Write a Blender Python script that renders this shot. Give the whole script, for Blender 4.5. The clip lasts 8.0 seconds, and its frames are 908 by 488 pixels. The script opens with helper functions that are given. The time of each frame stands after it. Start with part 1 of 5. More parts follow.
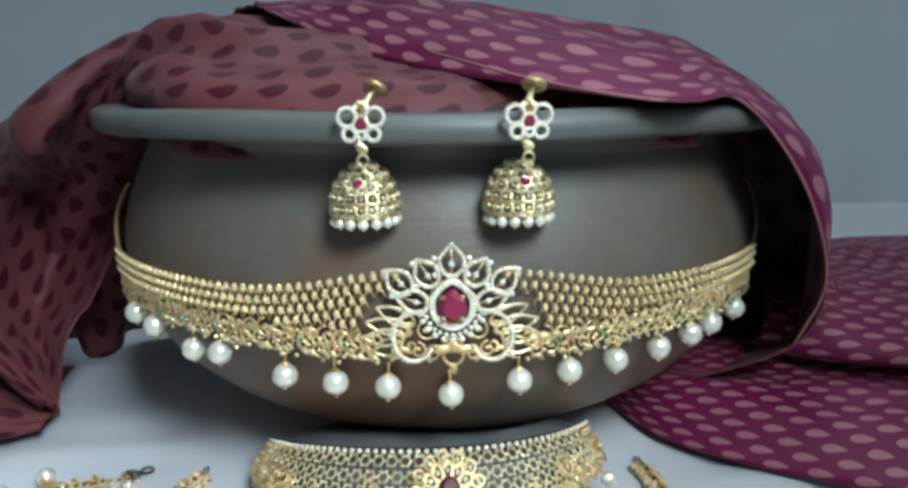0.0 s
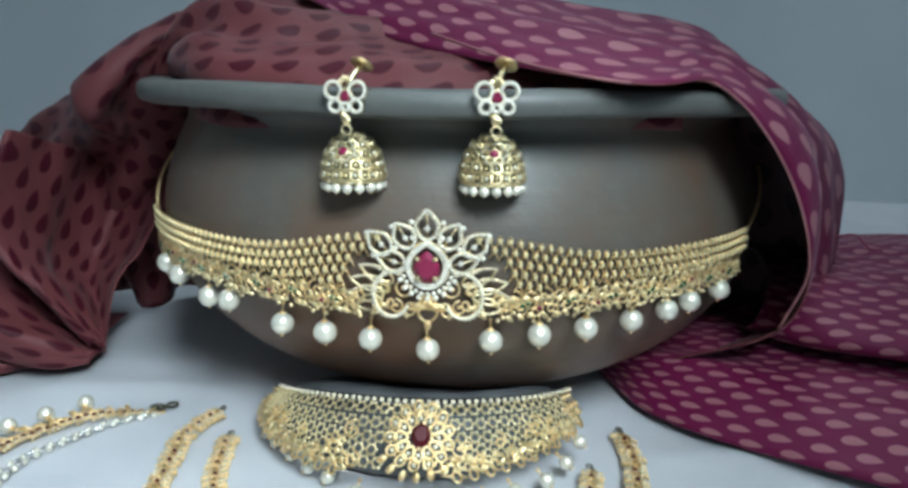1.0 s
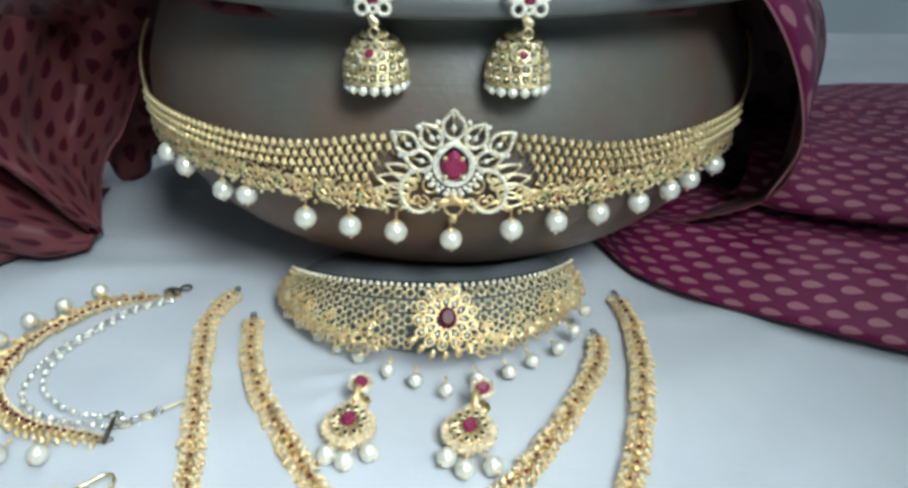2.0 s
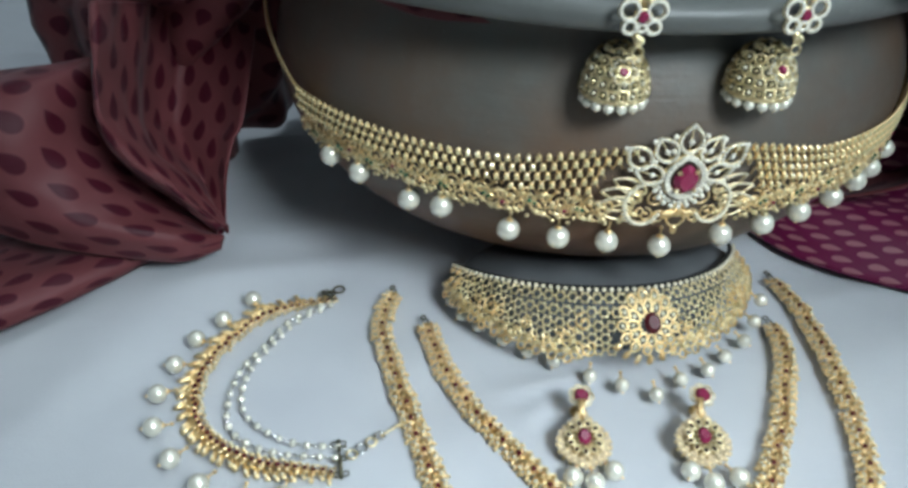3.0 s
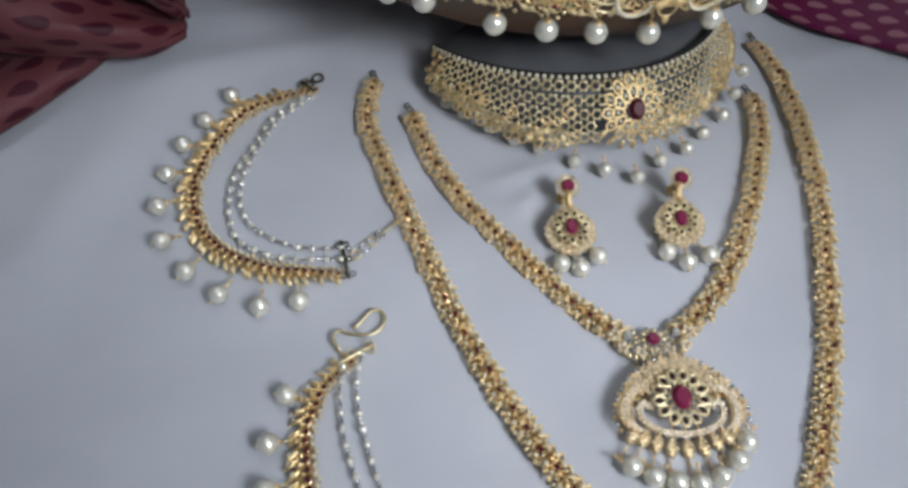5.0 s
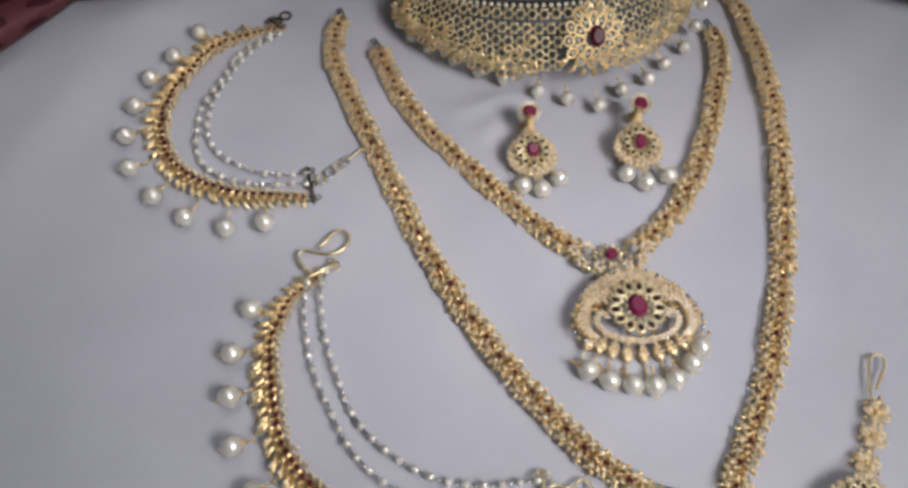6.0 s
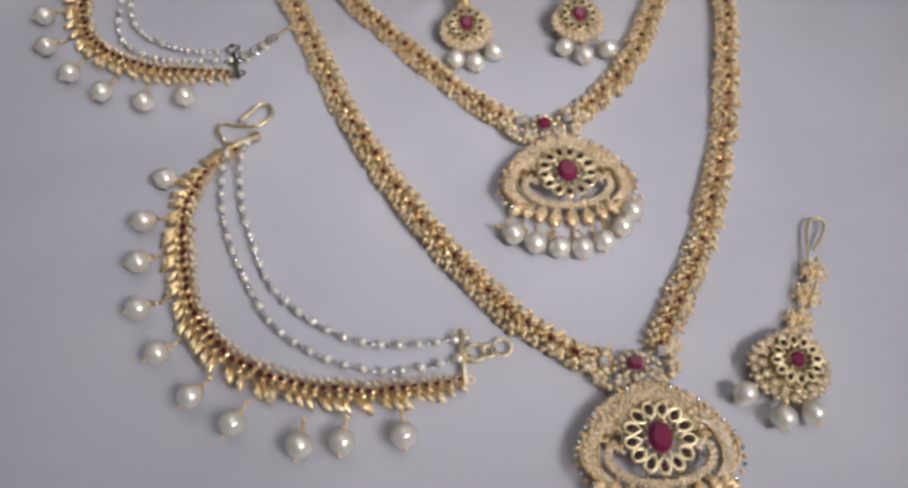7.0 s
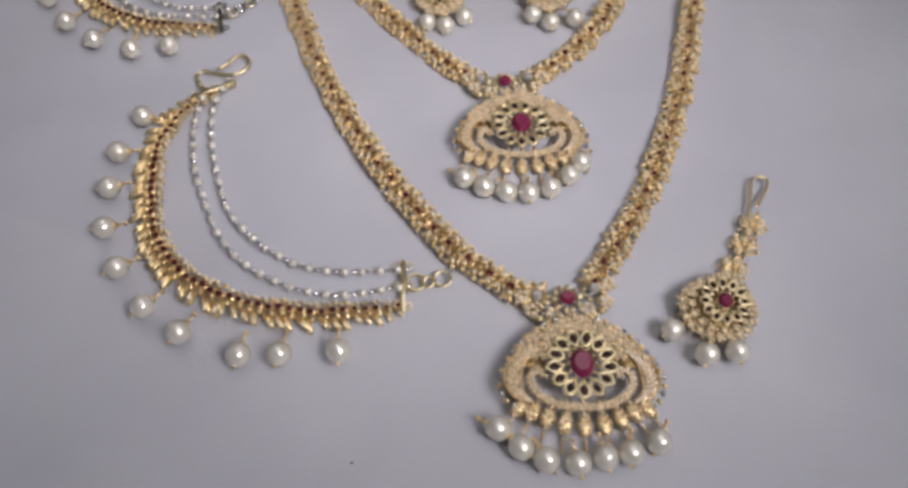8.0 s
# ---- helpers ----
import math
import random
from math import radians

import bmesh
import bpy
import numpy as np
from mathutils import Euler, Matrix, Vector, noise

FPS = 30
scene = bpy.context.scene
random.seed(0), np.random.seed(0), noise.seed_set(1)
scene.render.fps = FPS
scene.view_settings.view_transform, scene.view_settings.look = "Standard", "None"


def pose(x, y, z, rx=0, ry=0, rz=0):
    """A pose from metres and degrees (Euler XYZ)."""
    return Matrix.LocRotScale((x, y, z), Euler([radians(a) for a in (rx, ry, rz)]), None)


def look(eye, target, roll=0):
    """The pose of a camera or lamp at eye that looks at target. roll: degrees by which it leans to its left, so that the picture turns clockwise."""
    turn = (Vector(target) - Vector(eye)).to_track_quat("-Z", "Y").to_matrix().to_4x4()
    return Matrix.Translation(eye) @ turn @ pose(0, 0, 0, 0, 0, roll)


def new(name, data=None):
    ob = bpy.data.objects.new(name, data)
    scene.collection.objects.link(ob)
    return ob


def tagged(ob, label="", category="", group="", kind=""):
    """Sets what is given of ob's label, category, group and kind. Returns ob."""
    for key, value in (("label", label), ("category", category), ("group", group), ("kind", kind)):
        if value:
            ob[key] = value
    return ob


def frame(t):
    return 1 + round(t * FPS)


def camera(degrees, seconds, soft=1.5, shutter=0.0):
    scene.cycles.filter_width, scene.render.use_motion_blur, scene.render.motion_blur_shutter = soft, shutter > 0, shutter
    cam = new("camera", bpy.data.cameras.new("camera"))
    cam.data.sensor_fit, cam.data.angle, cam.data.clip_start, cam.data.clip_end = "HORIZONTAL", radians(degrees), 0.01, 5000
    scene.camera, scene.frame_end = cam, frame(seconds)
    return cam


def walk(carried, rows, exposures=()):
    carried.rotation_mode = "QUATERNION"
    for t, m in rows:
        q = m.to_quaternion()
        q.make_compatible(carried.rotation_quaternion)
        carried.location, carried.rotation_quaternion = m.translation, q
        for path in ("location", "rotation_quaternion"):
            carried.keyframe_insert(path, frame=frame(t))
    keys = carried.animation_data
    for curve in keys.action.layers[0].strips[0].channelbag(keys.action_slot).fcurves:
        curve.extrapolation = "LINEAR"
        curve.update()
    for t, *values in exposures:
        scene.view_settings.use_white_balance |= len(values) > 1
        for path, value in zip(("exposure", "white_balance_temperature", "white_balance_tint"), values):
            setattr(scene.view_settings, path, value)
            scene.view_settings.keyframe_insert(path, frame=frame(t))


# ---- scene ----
cam = camera(62.9, 8.0, soft=3.2)
PATH = [
    (0, (0.11, 0.085, 0.179), (0.099, 2.038, -0.256), -1.1),
    (0.5, (0.151, 0.074, 0.173), (-0.063, 2.026, -0.206), -1.4),
    (1, (0.152, 0.063, 0.176), (-0.082, 1.994, -0.291), 0.3),
    (1.2, (0.142, 0.062, 0.185), (-0.017, 1.956, -0.437), 0.4),
    (2.3, (0.094, 0.061, 0.218), (0.093, 1.805, -0.761), 0.4),
    (2.5, (0.071, 0.065, 0.226), (0.118, 1.781, -0.8), 0.5),
    (3, (-0.001, 0.093, 0.241), (0.118, 1.74, -0.887), 0.8),
    (3.5, (-0.044, 0.133, 0.252), (0.126, 1.523, -1.177), 2.4),
    (4, (-0.036, 0.144, 0.271), (0.137, 1.354, -1.311), 1.3),
    (4.5, (-0.026, 0.135, 0.276), (0.136, 1.228, -1.391), 0.7),
    (4.7, (-0.02, 0.129, 0.276), (0.151, 1.211, -1.397), 1.4),
    (5.8, (0.0, 0.095, 0.262), (0.171, 1.161, -1.421), 0.5),
    (6, (-0.003, 0.089, 0.262), (0.185, 1.149, -1.423), 1.5),
    (6.5, (0.014, 0.071, 0.247), (0.193, 1.114, -1.451), 1.0),
    (7, (0.022, 0.054, 0.23), (0.197, 1.07, -1.484), 0.7),
    (7.5, (0.025, 0.036, 0.222), (0.196, 1.066, -1.484), 0.9),
    (8, (0.047, 0.017, 0.223), (0.148, 1.107, -1.45), -0.5),
]
walk(cam, [(t, look(eye, target, roll)) for t, eye, target, roll in PATH],
     [(0, -0.05, 5950, 9), (1.2, -0.03, 5950, 7), (2.5, -0.22, 6150, 8), (3.5, -0.47, 6000, 11), (4.5, -0.86, 6100, 17), (6, -0.95, 6800, 29), (8, -1.03, 6950, 33)])

# ---- light -----------------------------------------------------------------
world = bpy.data.worlds.new("room_air")
world.use_nodes = True
world.node_tree.nodes["Background"].inputs[0].default_value = (0.55, 0.68, 0.8, 1)
world.node_tree.nodes["Background"].inputs[1].default_value = 0.15
scene.world = world


def area_lamp(name, eye, target, size, power, colour):
    data = bpy.data.lights.new(name, "AREA")
    data.shape, data.size, data.size_y = "RECTANGLE", size[0], size[1]
    data.energy, data.color = power, colour
    ob = new(name, data)
    ob.matrix_world = look(eye, target)
    return ob


# a narrow key light over the shoulder, plus two unseen fills added overhead and aside
key = area_lamp("key_light", (0.32, -0.13, 0.56), (0.05, 0.29, 0.03), (0.24, 0.24), 0.86, (0.88, 0.98, 1.0))
key.data.spread = radians(52)
area_lamp("overhead_fill", (0.3, 0.84, 2.28), (0.1, 1.06, 0.6), (1.2, 0.3), 17.0, (0.88, 0.98, 1.0))
area_lamp("side_fill", (1.9, 0.0, 1.3), (-0.1, 0.85, 0.25), (0.9, 1.0), 4.5, (0.78, 0.92, 1.0))

# ---- materials -------------------------------------------------------------


class Nodes:
    """Short hand for building a node material."""

    def __init__(self, name):
        self.mat = bpy.data.materials.new(name)
        self.mat.use_nodes = True
        self.tree = self.mat.node_tree
        self.bsdf = self.tree.nodes["Principled BSDF"]

    def add(self, kind, **values):
        node = self.tree.nodes.new(kind)
        for key, value in values.items():
            setattr(node, key, value)
        return node

    def put(self, socket, value):
        if isinstance(value, bpy.types.NodeSocket):
            self.tree.links.new(value, socket)
        elif value is not None:
            socket.default_value = value

    def math(self, op, a, b=None, c=None):
        node = self.add("ShaderNodeMath", operation=op)
        for socket, value in zip(node.inputs, (a, b, c)):
            self.put(socket, value)
        return node.outputs[0]

    def noise(self, scale, detail=3.0, rough=0.55, where=None):
        node = self.add("ShaderNodeTexNoise")
        self.put(node.inputs["Scale"], scale)
        self.put(node.inputs["Detail"], detail)
        self.put(node.inputs["Roughness"], rough)
        self.put(node.inputs["Vector"], where if where else self.place())
        return node.outputs["Fac"]

    def place(self):
        return self.add("ShaderNodeTexCoord").outputs["Object"]

    def ramp(self, fac, *stops):
        node = self.add("ShaderNodeValToRGB")
        ramp = node.color_ramp
        while len(ramp.elements) < len(stops):
            ramp.elements.new(0.5)
        for element, (at, colour) in zip(ramp.elements, stops):
            element.position, element.color = at, (*colour, 1)
        self.put(node.inputs[0], fac)
        return node.outputs[0]

    def mix(self, fac, a, b):
        node = self.add("ShaderNodeMix", data_type="RGBA")
        self.put(node.inputs[0], fac)
        self.put(node.inputs[6], a if isinstance(a, bpy.types.NodeSocket) else (*a, 1))
        self.put(node.inputs[7], b if isinstance(b, bpy.types.NodeSocket) else (*b, 1))
        return node.outputs[2]

    def bump(self, height, strength, distance):
        node = self.add("ShaderNodeBump")
        self.put(node.inputs["Height"], height)
        self.put(node.inputs["Strength"], strength)
        self.put(node.inputs["Distance"], distance)
        self.put(self.bsdf.inputs["Normal"], node.outputs[0])

    def surface(self, colour=None, rough=None, metal=None, **more):
        b = self.bsdf.inputs
        if colour is not None:
            self.put(b["Base Color"], colour if isinstance(colour, bpy.types.NodeSocket) else (*colour, 1))
        self.put(b["Roughness"], rough)
        self.put(b["Metallic"], metal)
        for key, value in more.items():
            self.put(b[key.replace("_", " ")], value)
        return self.mat


def cloth_white():
    n = Nodes("white_cotton_sheet")
    big, fine = n.noise(7.0, 4), n.noise(900.0, 2)
    colour = n.ramp(big, (0.3, (0.47, 0.48, 0.51)), (0.7, (0.57, 0.58, 0.60)))
    weave = n.math("ADD", n.noise(1500.0, 1), n.math("MULTIPLY", n.noise(260.0, 3), 0.8))
    stretch = n.add("ShaderNodeMapping")
    n.put(stretch.inputs[0], n.place())
    stretch.inputs["Rotation"].default_value = (0, 0, 0.5)
    stretch.inputs["Scale"].default_value = (9, 26, 9)
    soft = n.noise(1.0, 4, 0.5, stretch.outputs[0])
    n.bump(n.math("ADD", weave, n.math("MULTIPLY", soft, 9.0)), 0.35, 0.0007)
    return n.surface(colour, n.math("MULTIPLY_ADD", fine, 0.1, 0.8), 0.0, Sheen_Weight=0.15)


def clay(name, low, mid, high, lift):
    """Smoke-fired clay: reddish below, ashy above, with cloudy patches, scuffs and turning marks."""
    n = Nodes(name)
    where = n.place()
    height = n.add("ShaderNodeSeparateXYZ")
    n.put(height.inputs[0], where)
    cloud = n.math("MULTIPLY_ADD", n.noise(9.0, 5, 0.62), 1.5, -0.35)
    smoke = n.math("ADD", n.math("MULTIPLY", cloud, 0.75), n.math("MULTIPLY_ADD", height.outputs[2], 3.0, lift))
    body = n.ramp(smoke, (0.30, low), (0.58, mid), (0.86, high))
    dust = n.ramp(n.noise(26.0, 6, 0.7), (0.50, (0, 0, 0)), (0.75, (1, 1, 1)))
    colour = n.mix(n.math("MULTIPLY", dust, 0.35), body, tuple(1.7 * c for c in high))
    specks = n.ramp(n.noise(330.0, 2), (0.72, (0, 0, 0)), (0.79, (1, 1, 1)))
    colour = n.mix(n.math("MULTIPLY", specks, 0.22), colour, (0.34, 0.30, 0.25))
    stretch = n.add("ShaderNodeMapping")
    n.put(stretch.inputs[0], where)
    stretch.inputs["Scale"].default_value = (14, 14, 320)
    rings = n.noise(1.0, 3, 0.6, stretch.outputs[0])
    n.bump(n.math("ADD", rings, n.math("MULTIPLY", n.noise(300.0, 4), 0.9)), 0.22, 0.0008)
    return n.surface(colour, n.math("MULTIPLY_ADD", n.noise(32.0, 5, 0.65), 0.3, 0.30), 0.0)


def brocade(name, ground, motif, sheen):
    """Silk with staggered woven drops, by the cloth's own length and width in metres."""
    n = Nodes(name)
    uv = n.add("ShaderNodeSeparateXYZ")
    n.put(uv.inputs[0], n.add("ShaderNodeUVMap", uv_map="cloth").outputs[0])
    u, v = uv.outputs[0], uv.outputs[1]
    row = n.math("DIVIDE", v, 0.0105)
    index = n.math("FLOOR", row)
    shift = n.math("MULTIPLY", n.math("MODULO", n.math("ABSOLUTE", index), 2.0), 0.5)
    column = n.math("ADD", n.math("DIVIDE", u, 0.0215), shift)
    p = n.math("SUBTRACT", n.math("FRACT", column), 0.2)
    q = n.math("ABSOLUTE", n.math("SUBTRACT", n.math("FRACT", row), 0.5))
    t = n.math("MINIMUM", n.math("MAXIMUM", n.math("DIVIDE", p, 0.62), 0.0), 1.0)
    half = n.math("MULTIPLY", n.math("MULTIPLY", n.math("SQRT", t), n.math("SUBTRACT", 1.0, t)), 0.98)
    inside = n.add("ShaderNodeMapRange", interpolation_type="SMOOTHSTEP")
    n.put(inside.inputs[0], n.math("SUBTRACT", half, q))
    inside.inputs[1].default_value, inside.inputs[2].default_value = 0.0, 0.10
    mask = inside.outputs[0]
    thread = n.noise(1400.0, 2)
    worn = n.noise(55.0, 4)
    base = n.mix(n.math("MULTIPLY", worn, 0.45), ground, tuple(c * 0.62 for c in ground))
    drop = n.mix(n.math("MULTIPLY", thread, 0.6), motif, tuple(c * 0.6 for c in motif))
    n.bump(n.math("ADD", n.math("MULTIPLY", mask, 0.5), n.math("MULTIPLY", thread, 0.6)), 0.35, 0.0005)
    rough = n.math("MULTIPLY_ADD", thread, 0.2, 0.42)
    return n.surface(n.mix(mask, base, drop), rough, 0.0, Sheen_Weight=sheen, Sheen_Roughness=0.4, Specular_IOR_Level=0.25)


def gold(name, low, high, rough):
    n = Nodes(name)
    tone = n.ramp(n.noise(420.0, 3), (0.3, low), (0.7, high))
    n.bump(n.noise(1300.0, 2), 0.6, 0.0004)
    return n.surface(tone, n.math("MULTIPLY_ADD", n.noise(700.0, 2), 0.2, rough - 0.14), 1.0)


def stone(name, colour, rough=0.08, clear=0.0, gloss=0.5):
    n = Nodes(name)
    info = n.add("ShaderNodeNewGeometry").outputs["Random Per Island"]
    tone = n.mix(n.math("MULTIPLY", info, 0.6), colour, tuple(min(1.0, c * 0.55) for c in colour))
    return n.surface(tone, rough, 0.0, IOR=1.7, Transmission_Weight=clear, Specular_IOR_Level=gloss)


def pearl():
    n = Nodes("cream_pearl")
    tone = n.ramp(n.noise(140.0, 2), (0.35, (0.78, 0.75, 0.62)), (0.7, (0.89, 0.86, 0.74)))
    return n.surface(tone, 0.25, 0.42, Coat_Weight=0.8, Coat_Roughness=0.05, IOR=1.6)


def plain(name, colour, rough, scale=60.0, spread=0.2, metal=0.0):
    n = Nodes(name)
    tone = n.ramp(n.noise(scale, 4), (0.3, tuple(c * (1 - spread) for c in colour)), (0.7, colour))
    n.bump(n.noise(scale * 8, 3), 0.2, 0.0008)
    return n.surface(tone, rough, metal)


M_SHEET = cloth_white()
M_CLAY = clay("dark_fired_clay", (0.168, 0.074, 0.038), (0.128, 0.080, 0.052), (0.098, 0.096, 0.084), 0.06)
M_RIM = clay("ashy_fired_clay", (0.086, 0.080, 0.068), (0.088, 0.090, 0.081), (0.102, 0.106, 0.098), 0.0)
M_PINK = brocade("rose_brown_brocade_face", (0.150, 0.042, 0.046), (0.062, 0.004, 0.013), 0.06)
M_MAROON = brocade("maroon_brocade_face", (0.130, 0.004, 0.046), (0.33, 0.130, 0.155), 0.08)
M_GOLD = gold("yellow_gold", (0.88, 0.60, 0.27), (0.99, 0.82, 0.48), 0.44)
M_GOLD_PALE = gold("pale_gold", (0.82, 0.65, 0.34), (0.98, 0.86, 0.56), 0.36)
M_GOLD_DARK = gold("antique_gold", (0.50, 0.34, 0.15), (0.76, 0.57, 0.29), 0.4)
M_SILVER = gold("bright_silver", (0.62, 0.62, 0.6), (0.85, 0.85, 0.83), 0.25)
# tarnished hooks and clasps; also the dark colour behind the bell filigree
M_TARNISH_SHADE = gold("tarnished_metal_and_shade", (0.10, 0.10, 0.07), (0.2, 0.18, 0.12), 0.4)
M_ZIRCON = stone("white_zircon", (0.84, 0.79, 0.66), 0.12)
M_CHAMPAGNE = stone("champagne_zircon", (0.83, 0.67, 0.44), 0.14)
M_YELLOW = stone("yellow_zircon", (0.80, 0.67, 0.36), 0.12)
M_CREAM = stone("cream_zircon", (0.86, 0.78, 0.58), 0.12)
M_RUBY = stone("ruby_red", (0.27, 0.022, 0.072), 0.24, gloss=0.3)
M_GARNET = stone("garnet_dark", (0.10, 0.010, 0.016), 0.35, gloss=0.15)
M_CELL_SHADE = stone("dark_brown_cell_shade", (0.045, 0.018, 0.014), 0.4, gloss=0.15)
M_GREEN = stone("green_enamel", (0.05, 0.16, 0.08), 0.25)
M_PEARL = pearl()
M_WALL = plain("blue_grey_wall_paint", (0.74, 0.79, 0.81), 0.75, 5.0, 0.08)
M_CEILING = plain("white_ceiling_paint", (0.78, 0.78, 0.76), 0.85, 6.0, 0.06)
M_STAND = plain("plain_dark_grey", (0.13, 0.135, 0.14), 0.55, 40.0, 0.2)
M_CORD = plain("black_velvet_cord", (0.02, 0.018, 0.016), 0.8, 90.0, 0.3)
M_SELVEDGE = plain("pale_selvedge", (0.30, 0.12, 0.13), 0.7)
M_THREAD = plain("loose_maroon_thread", (0.2, 0.03, 0.06), 0.8)

# ---- mesh helpers ----------------------------------------------------------


def part(name, bm, material, parent=None, label="", smooth=True):
    """Links a bmesh as one mesh object, under a thing where one is given."""
    mesh = bpy.data.meshes.new(name)
    bm.to_mesh(mesh)
    bm.free()
    for m in material if isinstance(material, (list, tuple)) else (material,):
        mesh.materials.append(m)
    for f in mesh.polygons:
        f.use_smooth = smooth
    ob = new(name, mesh)
    ob.parent = parent
    return tagged(ob, label)


def thing(name, label, category, group="", at=(0, 0, 0)):
    ob = new(name)
    ob.empty_display_size = 0.01
    ob.location = at
    return tagged(ob, label, category, group)


def box(bm, x0, x1, y0, y1, z0, z1):
    v = [bm.verts.new((x, y, z)) for z in (z0, z1) for y in (y0, y1) for x in (x0, x1)]
    for a in ((0, 2, 3, 1), (4, 5, 7, 6), (0, 1, 5, 4), (2, 6, 7, 3), (0, 4, 6, 2), (1, 3, 7, 5)):
        bm.faces.new([v[i] for i in a])


def lathe(bm, profile, steps=96, at=(0, 0)):
    rings = []
    for r, z in profile:
        rings.append([bm.verts.new((at[0] + r * math.cos(2 * math.pi * k / steps), at[1] + r * math.sin(2 * math.pi * k / steps), z)) for k in range(steps)])
    for a, b in zip(rings, rings[1:]):
        for k in range(steps):
            bm.faces.new((a[k], a[(k + 1) % steps], b[(k + 1) % steps], b[k]))
    bm.faces.new(rings[0][::-1])
    bm.faces.new(rings[-1])


def spline(points, n, closed=False):
    """n points evenly along a smooth curve through the given ones."""
    p = [Vector(q if len(q) == 3 else (*q, 0.0)) for q in points]
    m = len(p)
    dense = []
    for i in range(m if closed else m - 1):
        a = p[(i - 1) % m] if closed or i else p[0] * 2 - p[1]
        b, c = p[i], p[(i + 1) % m]
        d = p[(i + 2) % m] if closed or i + 2 < m else c * 2 - b
        for k in range(16):
            t = k / 16
            dense.append(0.5 * (2 * b + (c - a) * t + (2 * a - 5 * b + 4 * c - d) * t * t + (3 * b - a - 3 * c + d) * t ** 3))
    dense.append(p[0] if closed else p[-1])
    length = [0.0]
    for a, b in zip(dense, dense[1:]):
        length.append(length[-1] + (b - a).length)
    out, j = [], 0
    for k in range(n):
        s = length[-1] * k / (n if closed else n - 1)
        while j < len(dense) - 2 and length[j + 1] < s:
            j += 1
        gap = length[j + 1] - length[j]
        out.append(dense[j].lerp(dense[j + 1], (s - length[j]) / gap if gap > 1e-9 else 0))
    return out


def tube(bm, points, r, sides=6, closed=False, flat=1.0, up=Vector((0, 0, 1)), taper=None):
    """A wire along points; flat squeezes it along up."""
    n = len(points)
    rings = []
    for i, p in enumerate(points):
        a = points[(i - 1) % n] if closed or i else p
        b = points[(i + 1) % n] if closed or i < n - 1 else p
        d = (b - a).normalized() if (b - a).length > 1e-9 else Vector((1, 0, 0))
        side = d.cross(up)
        side = side.normalized() if side.length > 1e-6 else d.orthogonal().normalized()
        top = side.cross(d).normalized()
        rr = r * (taper(i / max(1, n - 1)) if taper else 1.0)
        rings.append([bm.verts.new(p + side * (rr * math.cos(2 * math.pi * k / sides)) + top * (rr * flat * math.sin(2 * math.pi * k / sides))) for k in range(sides)])
    for i in range(n if closed else n - 1):
        a, b = rings[i], rings[(i + 1) % n]
        for k in range(sides):
            bm.faces.new((a[k], a[(k + 1) % sides], b[(k + 1) % sides], b[k]))
    if not closed:
        bm.faces.new(rings[0][::-1])
        bm.faces.new(rings[-1])


def blob(bm, at, rx, ry, rz, turn=0.0, seg=8, rings=5, power=1.0):
    """A rounded bead with its own half sizes, turned about z."""
    c, s = math.cos(turn), math.sin(turn)
    at = Vector(at)
    rows = []
    for i in range(1, rings):
        th = math.pi * i / rings
        row = []
        for k in range(seg):
            ph = 2 * math.pi * k / seg
            x, y, z = rx * math.sin(th) * math.cos(ph), ry * math.sin(th) * math.sin(ph), rz * math.cos(th)
            row.append(bm.verts.new(at + Vector((x * c - y * s, x * s + y * c, z))))
        rows.append(row)
    top, low = bm.verts.new(at + Vector((0, 0, rz))), bm.verts.new(at - Vector((0, 0, rz)))
    for k in range(seg):
        k2 = (k + 1) % seg
        bm.faces.new((top, rows[0][k], rows[0][k2]))
        bm.faces.new((low, rows[-1][k2], rows[-1][k]))
        for a, b in zip(rows, rows[1:]):
            bm.faces.new((a[k], b[k], b[k2], a[k2]))


def gem(bm, at, length, width, height, turn=0.0, drop=0.0, sides=10):
    """A cut stone: girdle, crown and table; drop pulls one end to a point."""
    c, s = math.cos(turn), math.sin(turn)
    at = Vector(at)
    rows = []
    for scale, z in ((0.92, 0.0), (1.0, 0.35), (0.62, 1.0)):
        row = []
        for k in range(sides):
            a = 2 * math.pi * k / sides
            x = length / 2 * math.cos(a)
            w = width / 2 * (1 - drop * max(0.0, math.cos(a)) ** 1.5)
            y = w * math.sin(a)
            x, y = x * scale, y * scale
            row.append(bm.verts.new(at + Vector((x * c - y * s, x * s + y * c, z * height))))
        rows.append(row)
    for a, b in zip(rows, rows[1:]):
        for k in range(sides):
            bm.faces.new((a[k], a[(k + 1) % sides], b[(k + 1) % sides], b[k]))
    bm.faces.new(rows[-1])
    bm.faces.new(rows[0][::-1])


# ---- the room --------------------------------------------------------------


